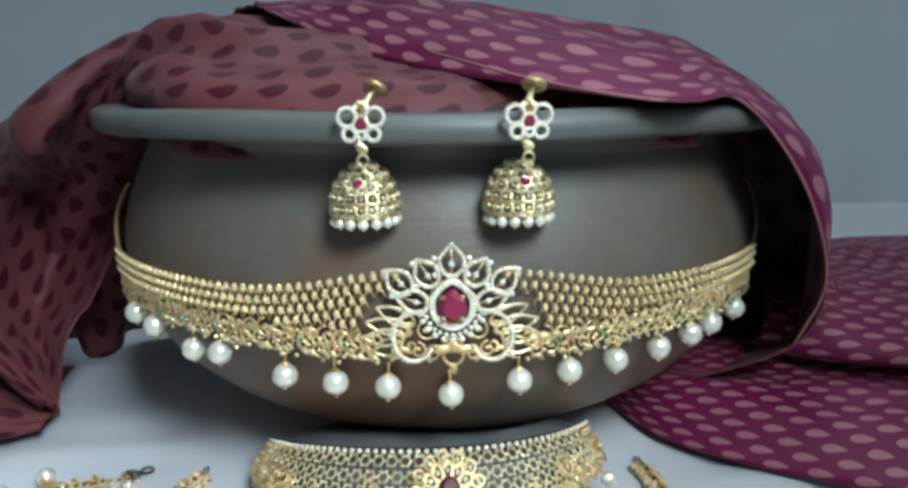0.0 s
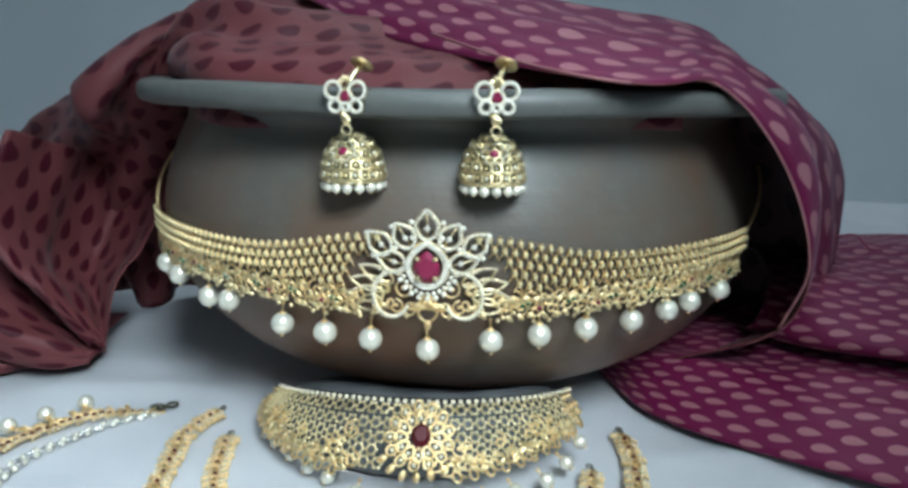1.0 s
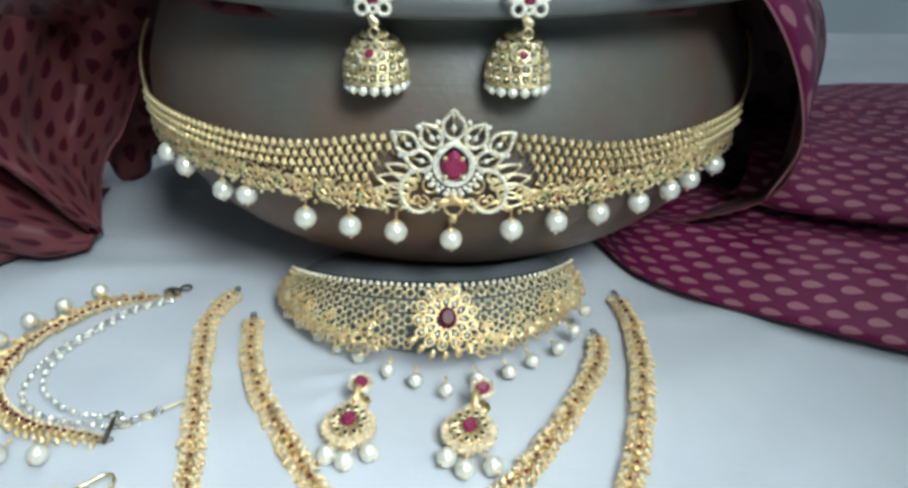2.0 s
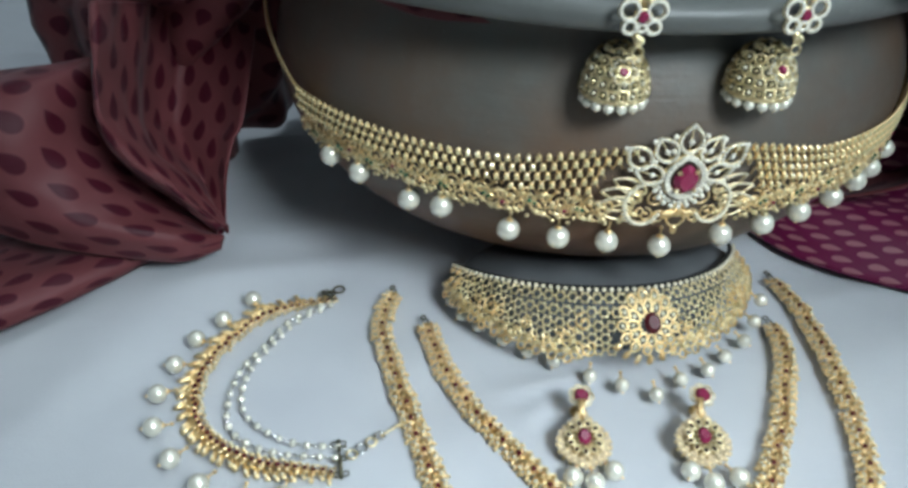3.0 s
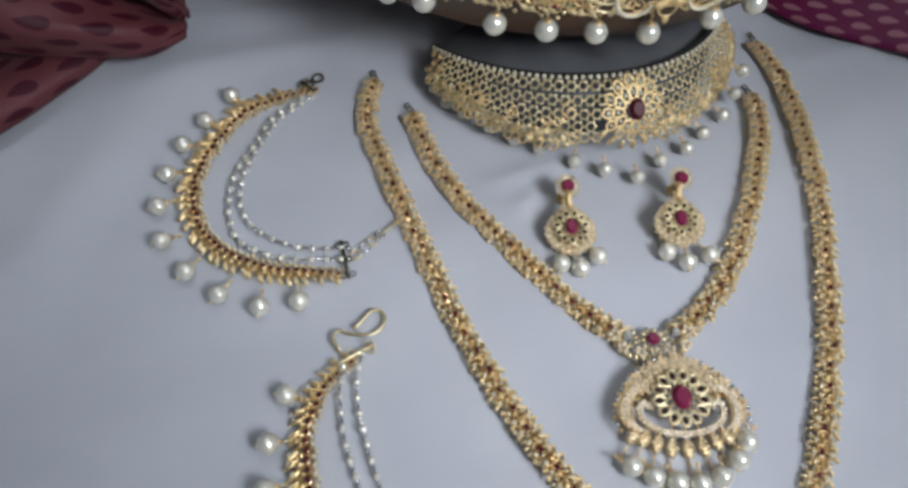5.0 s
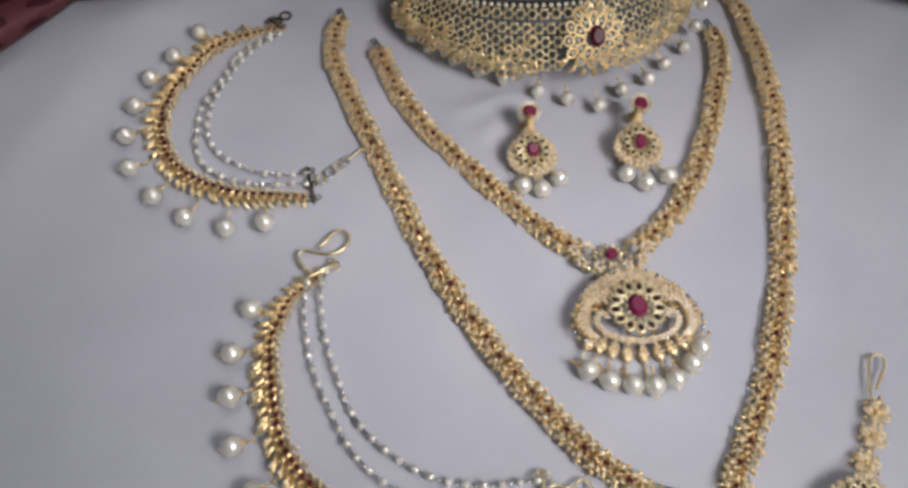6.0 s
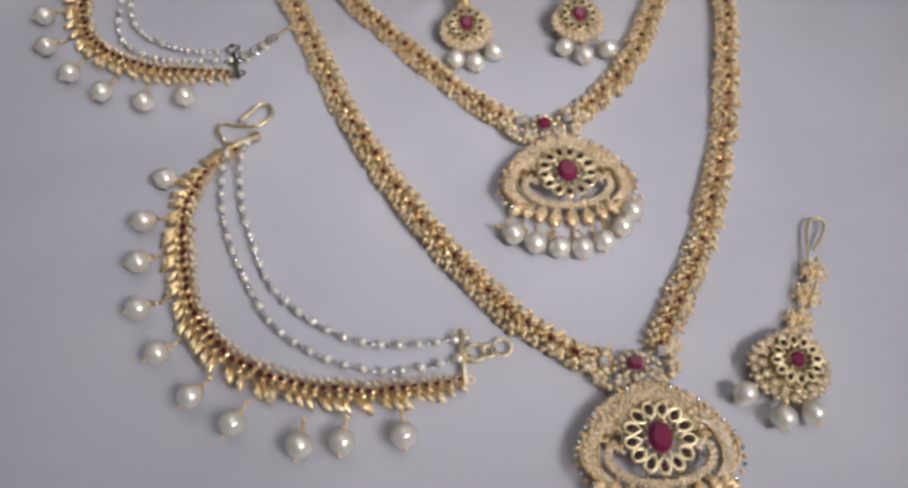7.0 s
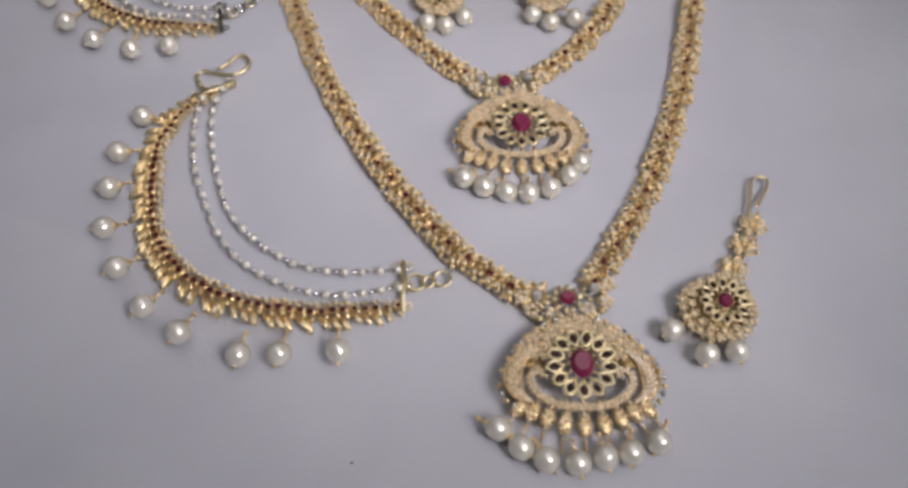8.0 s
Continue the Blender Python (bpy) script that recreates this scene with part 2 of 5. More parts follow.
CREASES = ((-0.11, 0.418, -0.02, 0.434, 0.0030, 0.011), (0.036, 0.326, 0.080, 0.337, 0.0022, 0.0045), (0.045, 0.309, 0.060, 0.322, 0.0016, 0.004), (0.205, 0.385, 0.31, 0.397, 0.0035, 0.010),
           (-0.20, 0.27, -0.12, 0.40, 0.0025, 0.018), (0.205, 0.23, 0.27, 0.33, 0.0016, 0.008), (0.12, 0.03, 0.22, 0.09, 0.0014, 0.012), (-0.10, 0.03, -0.05, 0.11, 0.0014, 0.014))


def sheet_height(x, y):
    """Soft creases of the white sheet."""
    p = Vector((x, y, 0.0))
    z = 0.0026 * noise.noise(p * 5.0) + 0.0016 * noise.noise(Vector((x * 16 + y * 9, y * 26 - x * 5, 1.0)))
    far = min(1.0, max(0.0, (y - 0.36) / 0.12))
    ridge = abs(noise.noise(Vector((x * 5.0 - y * 4.0, y * 11.0 + x * 3.0, 3.0))))
    z += far * 0.014 * (0.35 - ridge)
    for x0, y0, x1, y1, high, wide in CREASES:
        dx, dy = x1 - x0, y1 - y0
        t = min(1.2, max(-0.2, ((x - x0) * dx + (y - y0) * dy) / (dx * dx + dy * dy)))
        off = math.hypot(x - x0 - t * dx, y - y0 - t * dy)
        z += high * math.exp(-(off / wide) ** 2) * max(0.0, math.sin(math.pi * (t + 0.2) / 1.4))
    return z - 0.0022


bm = bmesh.new()
xs = np.concatenate([np.linspace(-2.0, -0.42, 12), np.linspace(-0.4, 0.6, 270), np.linspace(0.62, 2.0, 12)])
ys = np.concatenate([np.linspace(-1.6, -0.12, 10), np.linspace(-0.1, 0.8, 240), np.linspace(0.82, 1.15, 12)])
grid = [[bm.verts.new((x, y, sheet_height(x, y))) for x in xs] for y in ys]
for a, b in zip(grid, grid[1:]):
    for k in range(len(xs) - 1):
        bm.faces.new((a[k], a[k + 1], b[k + 1], b[k]))
ground = part("ground", bm, M_SHEET)
tagged(ground, "white cotton sheet with soft creases spread under the jewellery", "sheet", kind="structure")

for name, span in (("wall_north", (-2.1, 2.1, 1.1, 1.2, -0.05, 2.4)), ("wall_south", (-2.1, 2.1, -1.7, -1.6, -0.05, 2.4)),
                   ("wall_west", (-2.1, -2.0, -1.6, 1.1, -0.05, 2.4)), ("wall_east", (2.0, 2.1, -1.6, 1.1, -0.05, 2.4))):
    bm = bmesh.new()
    box(bm, *span)
    tagged(part(name, bm, M_WALL, smooth=False), "plain blue-grey painted wall", "wall", kind="structure")
bm = bmesh.new()
box(bm, -2.1, 2.1, -1.7, 1.2, 2.4, 2.5)
tagged(part("ceiling", bm, M_CEILING, smooth=False), "plain white ceiling", "ceiling", kind="structure")

# ---- the clay pot ----------------------------------------------------------
POT = (0.099, 0.519)
POT_R, POT_MID = 0.172, 0.100


def pot_radius(z):
    if z <= POT_MID:
        return POT_R * max(0.0, 1 - ((POT_MID - z) / 0.1055) ** 2.14) ** (1 / 2.14)
    return POT_R - 0.0155 * ((z - POT_MID) / 0.048) ** 1.6


pot = thing("clay_pot", "wide dark smoke-fired clay pot with a heavy flared rim", "pot", at=(POT[0], POT[1], 0.0008))
pot.rotation_euler = (0, radians(0.6), 0)
bm = bmesh.new()
outer = [(0.0700, 0.0012)] + [(pot_radius(z), z) for z in np.linspace(0.004, 0.148, 26)]
outer += [(0.1565, 0.1515)]
inner = [(0.161, 0.160), (0.150, 0.150), (0.156, 0.10), (0.132, 0.045), (0.07, 0.018)]
lathe(bm, outer + [(0.1590, 0.156)] + inner, 128)
part("body", bm, M_CLAY, pot)
bm = bmesh.new()
lip = []
for k in range(17):
    a = 2 * math.pi * k / 16
    lip.append((0.1705 + 0.0115 * math.copysign(abs(math.cos(a)) ** 0.6, math.cos(a)), 0.1615 + 0.0058 * math.copysign(abs(math.sin(a)) ** 0.6, math.sin(a))))
rows = [[bm.verts.new((r * math.cos(2 * math.pi * k / 128) * (1 + 0.002 * math.sin(k * 0.4)), r * math.sin(2 * math.pi * k / 128), z + 0.0006 * math.sin(k * 0.31))) for k in range(128)] for r, z in lip[:-1]]
for i in range(16):
    a, b = rows[i], rows[(i + 1) % 16]
    for k in range(128):
        bm.faces.new((a[k], a[(k + 1) % 128], b[(k + 1) % 128], b[k]))
bmesh.ops.recalc_face_normals(bm, faces=bm.faces)
part("rim", bm, M_RIM, pot, "thick rounded grey rim")

# ---- the saree -------------------------------------------------------------
saree = thing("brocade_saree", "maroon and rose silk brocade saree draped over the pot", "saree", at=(0.1, 0.5, 0))
saree_origin = Vector((0.1, 0.5, 0))


def drape(name, sections, faces, nu=70, nv=48, fold=0.004, ridge=0.0, ridge_end=None, seed=0.0, spin=False, repeat=1.0, thick=0.0009, label=""):
    """Cloth swept through sections (each a curve across the cloth), with creases along it. faces: the outer and the inner material."""
    across = [spline(s, nv) for s in sections]
    along = [spline([row[j] for row in across], nu) for j in range(nv)]
    bm = bmesh.new()
    layer = bm.loops.layers.uv.new("cloth")
    pts = [[along[j][i] for j in range(nv)] for i in range(nu)]
    length = [0.0]
    mid = nv // 2
    for i in range(1, nu):
        length.append(length[-1] + (pts[i][mid] - pts[i - 1][mid]).length)
    width = [0.0]
    wide = nu // 2
    for j in range(1, nv):
        width.append(width[-1] + (pts[wide][j] - pts[wide][j - 1]).length)
    rows = []
    for i in range(nu):
        row = []
        for j in range(nv):
            p = pts[i][j]
            a, b = pts[min(i + 1, nu - 1)][j] - pts[max(i - 1, 0)][j], pts[i][min(j + 1, nv - 1)] - pts[i][max(j - 1, 0)]
            normal = a.cross(b)
            normal = normal.normalized() if normal.length > 1e-9 else Vector((0, 0, 1))
            q = Vector((length[i] * 7.0 + seed, width[j] * 34.0 + length[i] * 6.0, seed))
            h = noise.noise(q) + 0.5 * noise.noise(q * 2.1) + 0.35 * noise.noise(Vector((p.x * 60, p.y * 60, p.z * 60 + seed)))
            edge = min(1.0, 0.3 + 4 * min(j, nv - 1 - j) / nv)
            grow = ridge if ridge_end is None else ridge + (ridge_end - ridge) * (i / (nu - 1)) ** 1.5
            h = fold * h + grow * math.sin(width[j] * 150 + 5 * noise.noise(Vector((length[i] * 9, width[j] * 6, seed))))
            p = p + normal * (h * edge)
            p.z = max(p.z, 0.0035)
            row.append(bm.verts.new(p - saree_origin))
        rows.append(row)
    for i in range(nu - 1):
        for j in range(nv - 1):
            f = bm.faces.new((rows[i][j], rows[i + 1][j], rows[i + 1][j + 1], rows[i][j + 1]))
            for loop, (ii, jj) in zip(f.loops, ((i, j), (i + 1, j), (i + 1, j + 1), (i, j + 1))):
                at = (width[jj], length[ii]) if spin else (length[ii], width[jj])
                loop[layer].uv = (at[0] * repeat + seed, at[1] * repeat)
    ob = part(name, bm, faces, saree, label)
    solid = ob.modifiers.new("cloth_thickness", "SOLIDIFY")
    solid.thickness, solid.offset, solid.material_offset, solid.material_offset_rim = thick, -1, 1, 0
    return ob


# rose face, from the mouth of the pot down its side
drape("side_drape", [
    [(0.23, 0.58, 0.165), (0.23, 0.49, 0.170), (0.225, 0.44, 0.170), (0.215, 0.405, 0.168), (0.21, 0.392, 0.150)],
    [(0.04, 0.58, 0.198), (0.04, 0.50, 0.207), (0.04, 0.44, 0.197), (0.04, 0.40, 0.185), (0.04, 0.376, 0.150)],
    [(-0.04, 0.57, 0.204), (-0.042, 0.50, 0.208), (-0.042, 0.45, 0.196), (-0.032, 0.43, 0.183), (-0.022, 0.420, 0.150)],
    [(-0.112, 0.58, 0.167), (-0.108, 0.49, 0.171), (-0.096, 0.45, 0.162), (-0.086, 0.460, 0.150), (-0.066, 0.58, 0.14)],
    [(-0.164, 0.60, 0.142), (-0.160, 0.53, 0.153), (-0.130, 0.495, 0.142), (-0.100, 0.500, 0.122), (-0.064, 0.60, 0.115)],
    [(-0.222, 0.62, 0.100), (-0.216, 0.55, 0.116), (-0.168, 0.520, 0.104), (-0.112, 0.530, 0.088), (-0.060, 0.62, 0.08)],
    [(-0.240, 0.62, 0.02), (-0.210, 0.57, 0.02), (-0.165, 0.55, 0.016), (-0.120, 0.55, 0.010), (-0.085, 0.62, 0.010)],
], (M_PINK, M_MAROON), fold=0.0085, ridge=0.0018, ridge_end=0.009, repeat=0.98, seed=2.0, label="rose-brown side with maroon drops")

# maroon face, over the back of the mouth and down the other side
SHOULDER_TOP = [
    [(-0.05, 0.60, 0.18), (-0.04, 0.57, 0.203), (-0.02, 0.54, 0.218), (0.00, 0.51, 0.220), (0.015, 0.48, 0.214)],
    [(0.06, 0.62, 0.18), (0.07, 0.55, 0.217), (0.08, 0.49, 0.221), (0.082, 0.45, 0.206), (0.085, 0.425, 0.186)],
    [(0.18, 0.60, 0.165), (0.197, 0.54, 0.201), (0.186, 0.46, 0.200), (0.183, 0.40, 0.186), (0.18, 0.347, 0.170)],
    [(0.243, 0.58, 0.145), (0.257, 0.53, 0.180), (0.238, 0.46, 0.184), (0.228, 0.41, 0.176), (0.222, 0.383, 0.168)],
]
SHOULDER_SIDE = [
    [(0.235, 0.68, 0.085), (0.312, 0.54, 0.133), (0.278, 0.45, 0.145), (0.267, 0.41, 0.144), (0.254, 0.393, 0.134)],
    [(0.235, 0.68, 0.05), (0.324, 0.54, 0.082), (0.291, 0.46, 0.097), (0.280, 0.42, 0.099), (0.270, 0.398, 0.091)],
    [(0.225, 0.66, 0.015), (0.310, 0.53, 0.034), (0.284, 0.46, 0.048), (0.274, 0.43, 0.052), (0.264, 0.410, 0.056)],
    [(0.20, 0.60, 0.006), (0.22, 0.52, 0.010), (0.235, 0.47, 0.018), (0.236, 0.45, 0.024), (0.222, 0.432, 0.030)],
]
drape("shoulder_drape", SHOULDER_TOP + SHOULDER_SIDE, (M_PINK, M_MAROON), nu=96, fold=0.0022, ridge=0.0012, repeat=0.74, seed=5.0, label="maroon side with silver-rose drops")

# the front of the cloth beside the pot, and the flap turned over above it
drape("front_fold", [
    [(-0.105, 0.435, 0.008), (-0.103, 0.437, 0.012), (-0.106, 0.448, 0.009), (-0.109, 0.454, 0.008)],
    [(-0.122, 0.423, 0.009), (-0.118, 0.422, 0.020), (-0.123, 0.439, 0.026), (-0.127, 0.459, 0.028)],
    [(-0.150, 0.417, 0.017), (-0.145, 0.414, 0.034), (-0.145, 0.432, 0.044), (-0.148, 0.461, 0.052)],
    [(-0.184, 0.413, 0.028), (-0.173, 0.408, 0.053), (-0.165, 0.428, 0.068), (-0.155, 0.462, 0.074)],
    [(-0.224, 0.417, 0.041), (-0.205, 0.408, 0.080), (-0.181, 0.430, 0.102), (-0.159, 0.469, 0.102)],
    [(-0.288, 0.413, 0.063), (-0.272, 0.417, 0.100), (-0.223, 0.464, 0.095), (-0.177, 0.489, 0.094)],
], (M_PINK, M_PINK), nu=70, nv=60, fold=0.0036, ridge=0.0006, repeat=0.85, seed=21.0, label="rose-brown front fold")
drape("turned_flap", [
    [(-0.106, 0.441, 0.015), (-0.104, 0.439, 0.020), (-0.103, 0.441, 0.019), (-0.103, 0.444, 0.015), (-0.104, 0.449, 0.008)],
    [(-0.127, 0.450, 0.030), (-0.117, 0.419, 0.053), (-0.116, 0.426, 0.055), (-0.116, 0.464, 0.031), (-0.101, 0.455, 0.034)],
    [(-0.144, 0.449, 0.047), (-0.132, 0.415, 0.071), (-0.130, 0.424, 0.072), (-0.128, 0.476, 0.042), (-0.098, 0.459, 0.048)],
    [(-0.155, 0.450, 0.065), (-0.140, 0.413, 0.088), (-0.138, 0.425, 0.087), (-0.137, 0.491, 0.051), (-0.095, 0.468, 0.057)],
    [(-0.157, 0.454, 0.084), (-0.141, 0.416, 0.104), (-0.140, 0.428, 0.101), (-0.138, 0.503, 0.062), (-0.090, 0.479, 0.066)],
    [(-0.156, 0.479, 0.126), (-0.142, 0.442, 0.139), (-0.140, 0.455, 0.137), (-0.130, 0.536, 0.109), (-0.086, 0.522, 0.102)],
], (M_PINK, M_PINK), nu=70, nv=72, fold=0.0030, ridge=0.0006, repeat=0.85, seed=27.0, label="turned-over flap, hollow behind its lip")

# spread on the sheet beside the pot
drape("lower_fold", [
    [(0.185, 0.47, 0.006), (0.190, 0.45, 0.026), (0.20, 0.46, 0.035), (0.20, 0.52, 0.03)],
    [(0.215, 0.412, 0.005), (0.225, 0.425, 0.026), (0.24, 0.46, 0.034), (0.25, 0.56, 0.03)],
    [(0.30, 0.362, 0.005), (0.31, 0.385, 0.028), (0.33, 0.44, 0.034), (0.34, 0.60, 0.03)],
    [(0.42, 0.315, 0.005), (0.43, 0.345, 0.028), (0.45, 0.42, 0.036), (0.46, 0.62, 0.03)],
    [(0.62, 0.25, 0.005), (0.63, 0.29, 0.028), (0.65, 0.40, 0.034), (0.66, 0.64, 0.03)],
], (M_MAROON, M_PINK), fold=0.004, repeat=1.3, seed=9.0)
drape("upper_fold", [
    [(0.262, 0.47, 0.036), (0.262, 0.445, 0.046), (0.272, 0.46, 0.062), (0.285, 0.52, 0.065), (0.29, 0.62, 0.05)],
    [(0.30, 0.44, 0.036), (0.295, 0.420, 0.044), (0.31, 0.435, 0.058), (0.325, 0.51, 0.066), (0.335, 0.62, 0.055)],
    [(0.40, 0.42, 0.036), (0.395, 0.395, 0.044), (0.41, 0.415, 0.056), (0.42, 0.50, 0.064), (0.43, 0.63, 0.058)],
    [(0.62, 0.38, 0.036), (0.62, 0.345, 0.044), (0.63, 0.37, 0.056), (0.65, 0.48, 0.062), (0.66, 0.64, 0.055)],
], (M_MAROON, M_PINK), fold=0.004, repeat=1.25, seed=12.0)

# the end of the cloth, rolled up on the sheet
drape("ground_fold", [
    [(-0.118, 0.47, 0.005), (-0.114, 0.440, 0.008), (-0.12, 0.46, 0.010), (-0.13, 0.52, 0.008)],
    [(-0.152, 0.418, 0.005), (-0.156, 0.414, 0.012), (-0.165, 0.43, 0.016), (-0.18, 0.50, 0.012)],
    [(-0.215, 0.362, 0.005), (-0.220, 0.364, 0.016), (-0.235, 0.39, 0.018), (-0.25, 0.48, 0.014)],
    [(-0.36, 0.27, 0.005), (-0.37, 0.28, 0.018), (-0.385, 0.33, 0.020), (-0.40, 0.44, 0.016)],
], (M_MAROON, M_PINK), fold=0.003, repeat=0.9, seed=15.0)

# pale selvedge along the front edge of the maroon side
bm = bmesh.new()
edge = [(0.100, 0.405, 0.190), (0.140, 0.365, 0.178), (0.18, 0.346, 0.1705), (0.222, 0.382, 0.1685), (0.254, 0.392, 0.1345), (0.270, 0.397, 0.0915), (0.264, 0.409, 0.0565)]
tube(bm, spline([Vector(p) - saree_origin for p in edge], 60), 0.0007, 5)
part("selvedge", bm, M_SELVEDGE, saree, "pale cut edge of the silk")
# frayed threads at the cut edge
for pts in ([(0.285, 0.412, 0.101), (0.292, 0.408, 0.103), (0.297, 0.406, 0.098), (0.303, 0.405, 0.097)], [(0.277, 0.404, 0.089), (0.279, 0.402, 0.081), (0.276, 0.401, 0.073)]):
    bm = bmesh.new()
    tube(bm, spline([Vector(p) - saree_origin for p in pts], 14), 0.0006, 5, taper=lambda t: 1 - 0.6 * t)
    part("loose_thread", bm, M_THREAD, saree)

bm = bmesh.new()
blob(bm, (0, 0, 0), 0.0005, 0.0004, 0.0003, seg=6, rings=4)
speck = part("lint_speck", bm, M_CORD)
speck.location = (0.0220, 0.0870, 0.0002)
tagged(speck, "tiny dark speck of lint on the sheet", "lint")

# ---- jewellery helpers -----------------------------------------------------


def shared(name, bm, *materials, smooth=True):
    """A mesh for many alike pieces."""
    mesh = bpy.data.meshes.new(name)
    bm.to_mesh(mesh)
    bm.free()
    for m in materials:
        mesh.materials.append(m)
    for f in mesh.polygons:
        f.use_smooth = smooth
    return mesh


def piece(name, mesh, parent, m=None, label=""):
    ob = new(name, mesh)
    ob.parent = parent
    if m is not None:
        ob.matrix_basis = m
    return tagged(ob, label) if label else ob


def paint(bm, since, index):
    bm.faces.ensure_lookup_table()
    for f in bm.faces[since:]:
        f.material_index = index


def flat(x, y, z=0.0, turn=0.0, scale=1.0):
    """A pose lying on the sheet, turned by radians."""
    return Matrix.Translation((x, y, z)) @ Matrix.Rotation(turn, 4, "Z") @ Matrix.Scale(scale, 4)


def loop_drop(bm, at, length, width, wire, turn=0.0, sides=5, z=0.0, n=14, squash=1.0):
    """An open teardrop of wire, its point along turn."""
    c, s = math.cos(turn), math.sin(turn)
    pts = []
    for k in range(n):
        a = 2 * math.pi * k / n
        x = length / 2 * math.cos(a)
        y = width / 2 * math.sin(a) * (1 - 0.75 * max(0.0, math.cos(a)) ** 1.6)
        pts.append(Vector((at[0] + x * c - y * s, at[1] + x * s + y * c, z)))
    tube(bm, pts, wire, sides, closed=True, flat=squash)


def scroll(bm, at, r, turns, start, way, wire, z=0.0, n=22, sides=5, end=0.22):
    """A wire that curls in to a bead."""
    pts = []
    for k in range(n):
        t = k / (n - 1)
        rr = r * (1 - t * (1 - end))
        a = start + way * t * turns * 2 * math.pi
        pts.append(Vector((at[0] + rr * math.cos(a), at[1] + rr * math.sin(a), z)))
    tube(bm, pts, wire, sides)
    blob(bm, pts[-1], wire * 1.9, wire * 1.9, wire * 1.7, seg=6, rings=4)


def bead_row(bm, points, r, seg=6, rings=4, squash=0.8):
    for p in points:
        blob(bm, p, r, r, r * squash, seg=seg, rings=rings)


def bend(bm, f):
    for v in bm.verts:
        v.co = f(v.co)


def pearl_mesh(r):
    bm = bmesh.new()
    blob(bm, (0, 0, 0), r, r, r, seg=20, rings=12)
    return shared("pearl", bm, M_PEARL)


def pin_mesh(r, length):
    """The cap, wire and end bead of a pearl; the wire points along +y."""
    bm = bmesh.new()
    tube(bm, [Vector((0, r * 0.9, 0)), Vector((0, r + length, 0))], 0.00045, 6)
    tube(bm, [Vector((0, r * 0.82, 0)), Vector((0, r * 1.02, 0)), Vector((0, r * 1.12, 0))], r * 0.42, 8, taper=lambda t: 1 - 0.6 * t)
    blob(bm, (0, r + length, 0), 0.0009, 0.0009, 0.0009, seg=6, rings=4)
    blob(bm, (0, -r * 1.06, 0), r * 0.16, r * 0.2, r * 0.16, seg=6, rings=4)
    return shared("pin", bm, M_GOLD)


PEARL_L, PIN_L = pearl_mesh(0.0051), pin_mesh(0.0051, 0.0042)
PEARL_E, PIN_E = pearl_mesh(0.0042), pin_mesh(0.0042, 0.0035)
PEARL_M, PIN_M = pearl_mesh(0.0040), pin_mesh(0.0040, 0.003)
PEARL_S, PIN_S = pearl_mesh(0.0033), pin_mesh(0.0033, 0.0025)
PEARL_T = pearl_mesh(0.0017)


def pearl_drop(parent, pearl_data, pin_data, m):
    ob = piece("pearl", pearl_data, parent, m)
    piece("pin", pin_data, ob)
    return ob


# ---- the waist belt round the pot ------------------------------------------
BELT_R = 0.1735


def on_belt(v):
    """From belt length, height and stand-off to the place round the pot."""
    a = v.x / BELT_R
    r = BELT_R + v.z
    return Vector((POT[0] + r * math.sin(a), POT[1] - r * math.cos(a), v.y - 0.010 * r * math.sin(a)))


def belt_pose(u, v, w=0.0, turn=0.0):
    a = u / BELT_R
    m = Matrix(((math.cos(a), 0, math.sin(a), 0), (math.sin(a), 0, -math.cos(a), 0), (0, 1, 0, 0), (0, 0, 0, 1)))
    m.translation = on_belt(Vector((u, v, w)))
    return m @ Matrix.Rotation(turn, 4, "Z")


def belt_top(u):
    return 0.1010 + 0.0090 * math.exp(-((abs(u) - 0.02) / 0.036) ** 2)


def belt_low(u):
    return 0.0800 + 0.0035 * min(1.0, abs(u) / 0.12) - 0.004 * math.exp(-(u / 0.025) ** 2)


belt = thing("waist_belt", "gold waist belt with ruby centre and hanging pearls round the pot", "belt")
U0 = 0.0084

# rows of marquise settings
bm = bmesh.new()
blob(bm, (0, 0, 0.0004), 0.00128, 0.0019, 0.0010, seg=8, rings=4)
n0 = len(bm.faces)
gem(bm, (0, 0, 0.0010), 0.0029, 0.0019, 0.0008, math.pi / 2, 0.0, 8)
paint(bm, n0, 1)
MARQUISE = shared("setting", bm, M_GOLD, M_YELLOW, smooth=False)
PITCH = 0.0041
for side in (-1, 1):
    bm_net = bmesh.new()
    for k in range(42 if side < 0 else 38):
        for row in range(6):
            u = 0.020 + (k + 0.5 * (row % 2)) * PITCH
            v = belt_top(u) - row * 0.0042
            if v < belt_low(u) + 0.0080 or (row > 0 and u < 0.023 + row * 0.0030):
                continue
            piece("setting", MARQUISE, belt, belt_pose(U0 + side * u, v, 0.0016, random.uniform(-0.12, 0.12)))
            for way in (-1, 1):
                u2 = u + way * PITCH * 0.5
                v2 = belt_top(u2) - (row + 1) * 0.0042
                tube(bm_net, [Vector((U0 + side * u, v, 0.0009)), Vector((U0 + side * u2, v2, 0.0009))], 0.00034, 4)
    bend(bm_net, on_belt)
    part("net", bm_net, M_GOLD, belt, "open gold net behind the settings")

